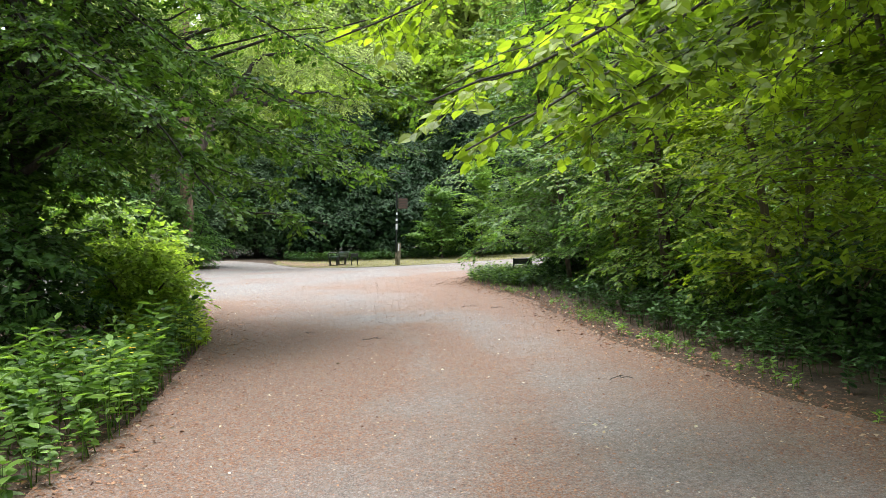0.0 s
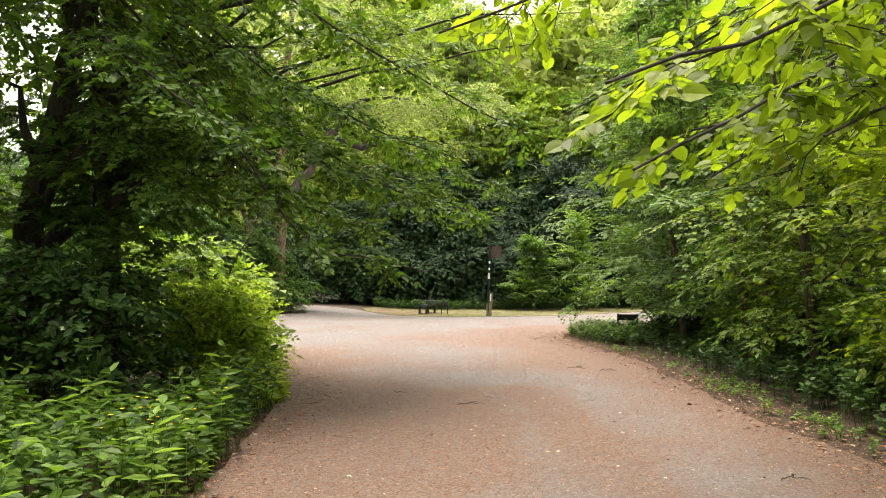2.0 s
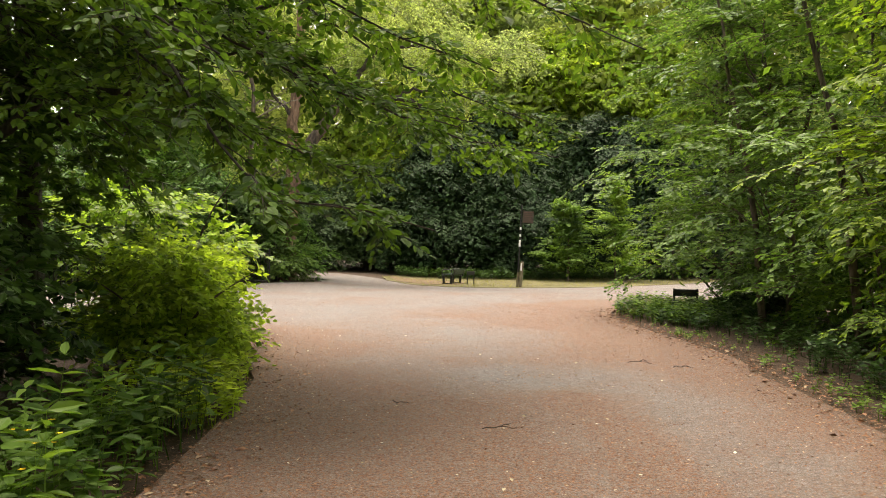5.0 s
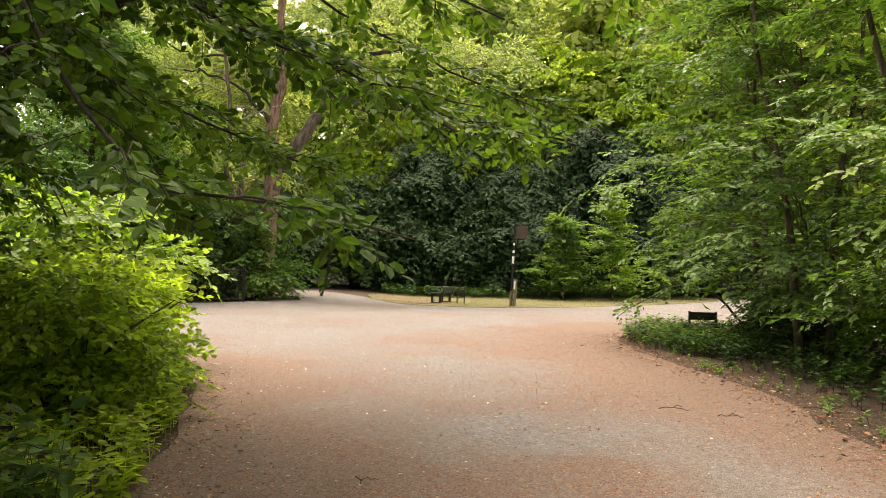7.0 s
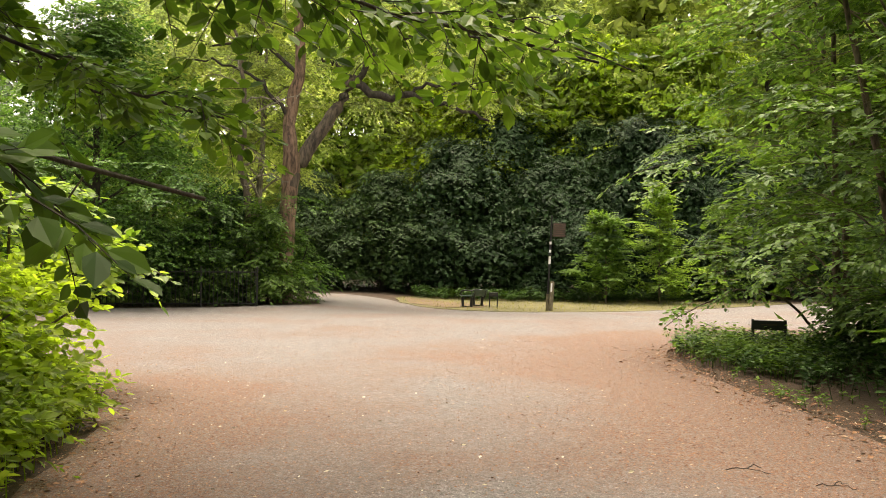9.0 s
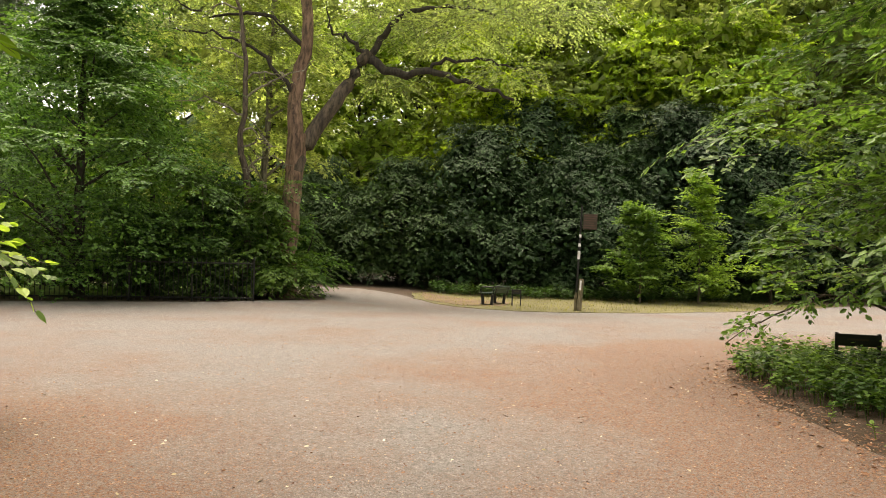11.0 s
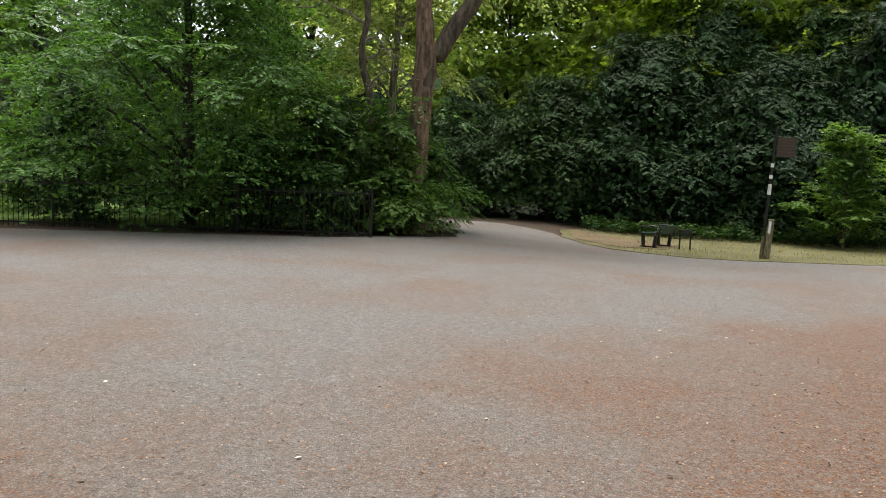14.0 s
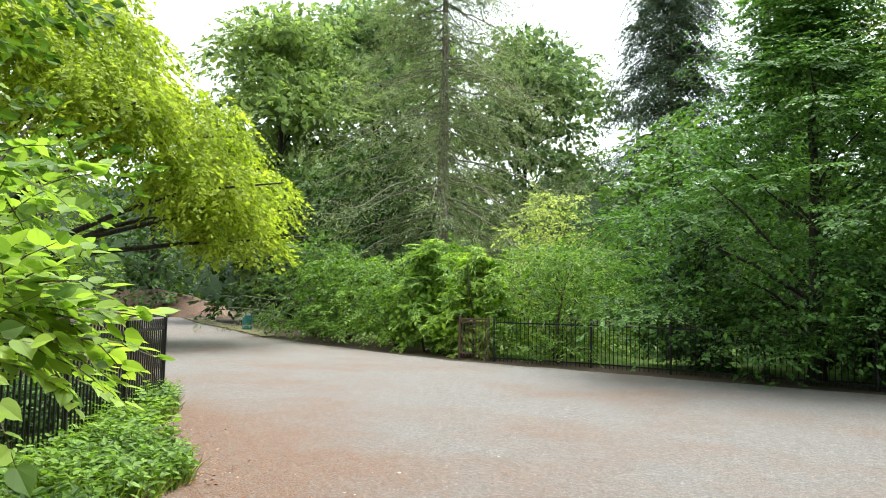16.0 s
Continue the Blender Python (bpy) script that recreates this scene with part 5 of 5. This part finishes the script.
def gate():
    e = thing("gate", "rusty brown iron gate leaf standing in the hedge", "gate", (-22.1, 25.95, 0), 38)
    for x in (0, 0.95):
        b = bmesh.new()
        box(b, (0.06, 0.06, 1.3), (x, 0, 0.65), bevel=0.006)
        part("gate_post", b, RUST, e)
    for z in (0.2, 1.12, 1.2):
        b = bmesh.new()
        box(b, (0.9, 0.02, 0.04), (0.475, 0, z), bevel=0.004)
        part("rail", b, RUST, e)
    for i in range(8):
        b = bmesh.new()
        box(b, (0.025, 0.016, 1.1), (0.1 + i * 0.107, 0, 0.65), bevel=0.003)
        part("bar", b, RUST, e)


gate()


# ---- bench, post and low signs ----
def arching_branch():
    e = thing("sapling", "thin sapling arching low over the road's edge", "tree", (4.5, 21.6, 0))
    branch(e, local(e, [(4.5, 21.6, 0), (4.1, 21.4, 0.55), (3.5, 21.1, 1.0), (2.9, 20.9, 1.1), (2.3, 20.8, 0.85), (1.75, 20.9, 0.5)]), 0.028, 0.006, np.random.default_rng(3), LEAF_GREEN, BARK, 12, 0.08, OVAL, 8, 0.25, 0.5, n_side=5)


arching_branch()


def bench():
    e = thing("park_bench", "dark green slatted park bench on the verge", "bench", (-2.95, 39.1, float(ground_z(-3, 39)) + 0.055), 250)
    for x in (-0.5, 0.5):
        for y, lean in ((-0.16, 5), (0.18, -7)):
            b = bmesh.new()
            box(b, (0.09, 0.1, 0.4), (x, y, 0.2), Matrix.Rotation(radians(lean), 4, "X"), 0.02)
            part("leg", b, IRON, e)
        b = bmesh.new()
        box(b, (0.05, 0.05, 0.34), (x, 0.25, 0.55), Matrix.Rotation(radians(-10), 4, "X"), 0.01)
        part("back_post", b, IRON, e)
        loop = [(x, 0.24, 0.62), (x, 0.1, 0.64), (x, -0.12, 0.635), (x, -0.24, 0.6), (x, -0.26, 0.5), (x, -0.2, 0.41)]
        hang("armrest", tube_mesh("armrest", [tube_arrays(spline(loop, 14, np.random.default_rng(1), 0.0), np.full(14, 0.026), 8)], IRON), e)
        b = bmesh.new()
        box(b, (0.1, 0.52, 0.035), (x, 0, 0.02), bevel=0.01)
        part("foot", b, IRON, e)
    for i in range(5):
        b = bmesh.new()
        box(b, (1.3, 0.075, 0.035), (0, -0.2 + i * 0.095, 0.42), bevel=0.008)
        part("seat_slat", b, BENCH_GREEN, e)
    for i in range(3):
        b = bmesh.new()
        box(b, (1.3, 0.03, 0.075), (0, 0.235 + i * 0.016, 0.5 + i * 0.09), Matrix.Rotation(radians(-10), 4, "X"), 0.008)
        part("back_slat", b, BENCH_GREEN, e)


def low_sign(place, turn, label, width=0.5, height=0.55):
    e = thing("low_sign", label, "sign", (*place, float(ground_z(*place))), turn, "low signs at the verges")
    for x in (0, width):
        b = bmesh.new()
        box(b, (0.045, 0.045, height + 0.05), (x, 0, height / 2), bevel=0.005)
        part("post", b, IRON, e)
    b = bmesh.new()
    box(b, (width + 0.05, 0.02, 0.16), (width / 2, -0.03, height - 0.07), bevel=0.004)
    part("panel", b, IRON, e)
    b = bmesh.new()
    box(b, (width * 0.5, 0.004, 0.025), (width / 2, -0.042, height - 0.06))
    part("lettering", b, SIGN_BROWN, e)


def marker_post():
    x, y = 0.0, 36.95
    e = thing("sign_pole", "black pole with white bands and a brown board on top", "post", (x, y, float(ground_z(x, y)) + 0.03))
    tilt = Matrix.Rotation(radians(2.6), 4, "Y")
    def pole(name, r, z0, z1, mat, label=""):
        b = bmesh.new()
        bmesh.ops.create_cone(b, cap_ends=True, segments=14, radius1=r, radius2=r * 0.97, depth=z1 - z0, matrix=tilt @ Matrix.Translation((0, 0, (z0 + z1) / 2)))
        part(name, b, mat, e, label)
    pole("pole", 0.036, 0, 3.5, IRON)
    pole("sleeve", 0.055, 0, 0.62, OLD_WOOD, "rotten brown wooden foot")
    pole("band", 0.046, 1.72, 2.0, WHITE, "white painted band")
    pole("band", 0.043, 2.14, 2.24, WHITE, "narrow white band")
    pole("band", 0.042, 2.44, 2.54, WHITE, "narrow white band")
    pole("clamp", 0.06, 2.05, 2.09, IRON)
    b = bmesh.new()
    box(b, (0.46, 0.03, 0.52), (0.29, 0, 2.98), tilt, 0.006)
    part("board", b, SIGN_BROWN, e, "weathered brown board")
    for i in range(6):
        b = bmesh.new()
        box(b, ((0.4, 0.32, 0.38, 0.25, 0.36, 0.42)[i], 0.004, 0.03), (0.29, -0.018, 3.17 - i * 0.078), tilt)
        part("lettering", b, RUST, e)
    w = thing("wooden_post", "weathered wooden post leaning beside the pole", "post", (x + 0.13, y - 0.06, float(ground_z(x, y)) + 0.03))
    b = bmesh.new()
    box(b, (0.15, 0.13, 1.1), (0, 0, 0.53), Matrix.Rotation(radians(3), 4, "Y"), 0.02)
    part("shaft", b, OLD_WOOD, w)
    b = bmesh.new()
    box(b, (0.06, 0.006, 0.32), (-0.02, -0.065, 0.86), Matrix.Rotation(radians(3), 4, "Y"))
    part("white_plate", b, WHITE, w)


bench()
low_sign((-2.22, 38.6), 10, "small black two-post sign on the verge", 0.3, 0.62)
low_sign((3.43, 22.2), -12, "low black two-post sign among herbs")
marker_post()


def twig(place, turn, length, seed):
    rng = np.random.default_rng(seed)
    e = thing("fallen_twig", "thin dark fallen twig on the asphalt", "twig", (*place, 0.038), turn, "twigs on the road")
    main = spline([(0, 0, 0), (length * 0.4, 0.03, 0.012), (length, -0.02, 0.004)], 9, rng, 0.006)
    hang("stem", tube_mesh("stem", [tube_arrays(main, np.linspace(0.0035, 0.002, 9), 6)], BARK_DARK), e)
    side = spline([main[4], main[4] + np.array((length * 0.15, 0.05, 0.01)), main[4] + np.array((length * 0.32, 0.07, 0.0))], 6, rng, 0.004)
    hang("side_shoot", tube_mesh("side_shoot", [tube_arrays(side, np.linspace(0.005, 0.002, 6), 5)], BARK_DARK), e)


for k, (p, turn, ln) in enumerate([((-0.5, 10.44), 5, 0.4), ((2.0, 7.15), 12, 0.34), ((1.2, 14.2), -8, 0.42), ((1.7, 13.9), -14, 0.34), ((2.2, 17.0), 20, 0.3), ((-1.3, 11.2), 70, 0.25)]):
    twig(p, turn, ln * 0.7, 200 + k)


def litter_bin():
    e = thing("litter_bin", "small teal litter bin beside the far road", "bin", (-45, 22.7, 0))
    b = bmesh.new()
    bmesh.ops.create_cone(b, cap_ends=True, segments=16, radius1=0.26, radius2=0.3, depth=0.8, matrix=Matrix.Translation((0, 0, 0.42)))
    part("body", b, TEAL, e)
    b = bmesh.new()
    bmesh.ops.create_cone(b, cap_ends=True, segments=16, radius1=0.32, radius2=0.2, depth=0.14, matrix=Matrix.Translation((0, 0, 0.89)))
    part("lid", b, IRON, e)


litter_bin()
sheet("verge", [(-36.5, 22.3), (-46, 21.9), (-58, 21.0), (-72, 20.8), (-72, 22.4), (-58, 22.8), (-46, 23.4), (-37, 23.2)], 0.045, VERGE, "dry grass strip along the far road", "verge", 0.25)


def bank():
    n = 40
    v, f = [], []
    for i in range(n):
        y = 8 + 18 * i / (n - 1)
        for k in range(8):
            u = k / 7
            h = 2.6 * math.sin(math.pi * i / (n - 1)) ** 0.6
            q = noise.noise(Vector((y * 0.4, u * 3, 4)))
            v.append((-78 - 4 * u + 0.5 * q, y, h * math.sin(u * math.pi / 2) + 0.2 * q))
    for i in range(n - 1):
        for k in range(7):
            f.append((i * 8 + k, i * 8 + k + 1, (i + 1) * 8 + k + 1, (i + 1) * 8 + k))
    tagged(new("bank", np_mesh("bank", np.array(v), [(np.array(f), 0)], [BANK], True)), "low reddish-brown mound at the road's far end", "bank", kind="structure")


bank()
rng_f = np.random.default_rng(77)
fx = np.column_stack([rng_f.normal(-2.6, 0.16, 46), rng_f.normal(7.1, 0.6, 46), rng_f.uniform(0.4, 0.62, 46)])
fa = rng_f.uniform(0, 6.3, (46, 5)) * 0 + np.arange(5)[None] * 1.257
fp = np.repeat(fx, 5, 0)
fd = np.column_stack([np.cos(fa.ravel()), np.sin(fa.ravel()), np.full(230, 0.3)])
tagged(leafy("flowers", None, [((fp, fd, np.tile((0, 0, 1.0), (230, 1)), np.full(230, 0.02)), OVAL)], PETAL, twig_arrays(fx * np.array([1, 1, 0.1]), fx, 0.002), LEAF_HERB), "small yellow flowers among the nettles", "flowers", kind="stuff")


# ---- litter ----
def flakes(seed, name, label, lines, n, size, material, reach, lift=0.034):
    """Small curled flakes drifted along lines, thinning out sideways."""
    rng = np.random.default_rng(seed)
    pts, nrm = [], []
    for line in lines:
        q = np.array(line, float)
        ln = np.linalg.norm(np.diff(q, axis=0), axis=1)
        k = np.maximum(1, (n * ln / sum(np.linalg.norm(np.diff(np.array(w, float), axis=0), axis=1).sum() for w in lines)).astype(int))
        for i in range(len(ln)):
            u = rng.uniform(0, 1, (k[i], 1))
            d = (q[i + 1] - q[i]) / ln[i]
            pts.append(q[i] + (q[i + 1] - q[i]) * u + np.column_stack([-d[1] * np.ones(k[i]), d[0] * np.ones(k[i])]) * rng.normal(0, reach, (k[i], 1)))
    xy = np.concatenate(pts)
    m = len(xy)
    p = np.column_stack([xy, ground_z(xy[:, 0], xy[:, 1]) + lift + rng.uniform(0, 0.006, m)])
    a = rng.uniform(0, 6.3, m)
    d = np.column_stack([np.cos(a), np.sin(a), rng.normal(0, 0.15, m)])
    up = np.array([0, 0, 1.0]) + rng.normal(0, 0.25, (m, 3))
    ob = leafy(name, None, [((p, d, up, size * rng.uniform(0.4, 1.4, m)), DIAMOND)], material)
    return tagged(ob, label, "litter", kind="stuff")


flakes(101, "edge_litter", "rust-brown scales and crumbled leaves drifted at the edges", [LEFT_EDGE, RIGHT_EDGE], 34000, 0.022, LITTER, 0.4)
flakes(102, "edge_leaves", "curled brown fallen leaves at the road's edge", [LEFT_EDGE, RIGHT_EDGE, [(x + 0.35, y) for x, y in RIGHT_EDGE]], 5200, 0.05, LITTER, 0.2)
flakes(103, "road_litter", "small rust-brown scales strewn over the road", [[(0.3, 1), (0.2, 12), (0, 24)], [(-1.2, 5), (-1.2, 16), (-8, 20)], [(1.5, 4), (1.5, 20)], [(-6, 22), (4, 30)], [(-4, 19), (2, 22)]], 30000, 0.02, LITTER, 1.3)
flakes(104, "road_leaves", "pale fallen leaf scraps strewn over the road", [[(0.3, 1), (0.2, 12), (0, 24)], [(-1.5, 5), (-2, 16), (-9, 20)]], 420, 0.035, LITTER_PALE, 1.6)
blades(95, "verge_grass", "short dry yellowing grass", VERGE_EDGE, 9000, 0.12, GRASS, 0.05)
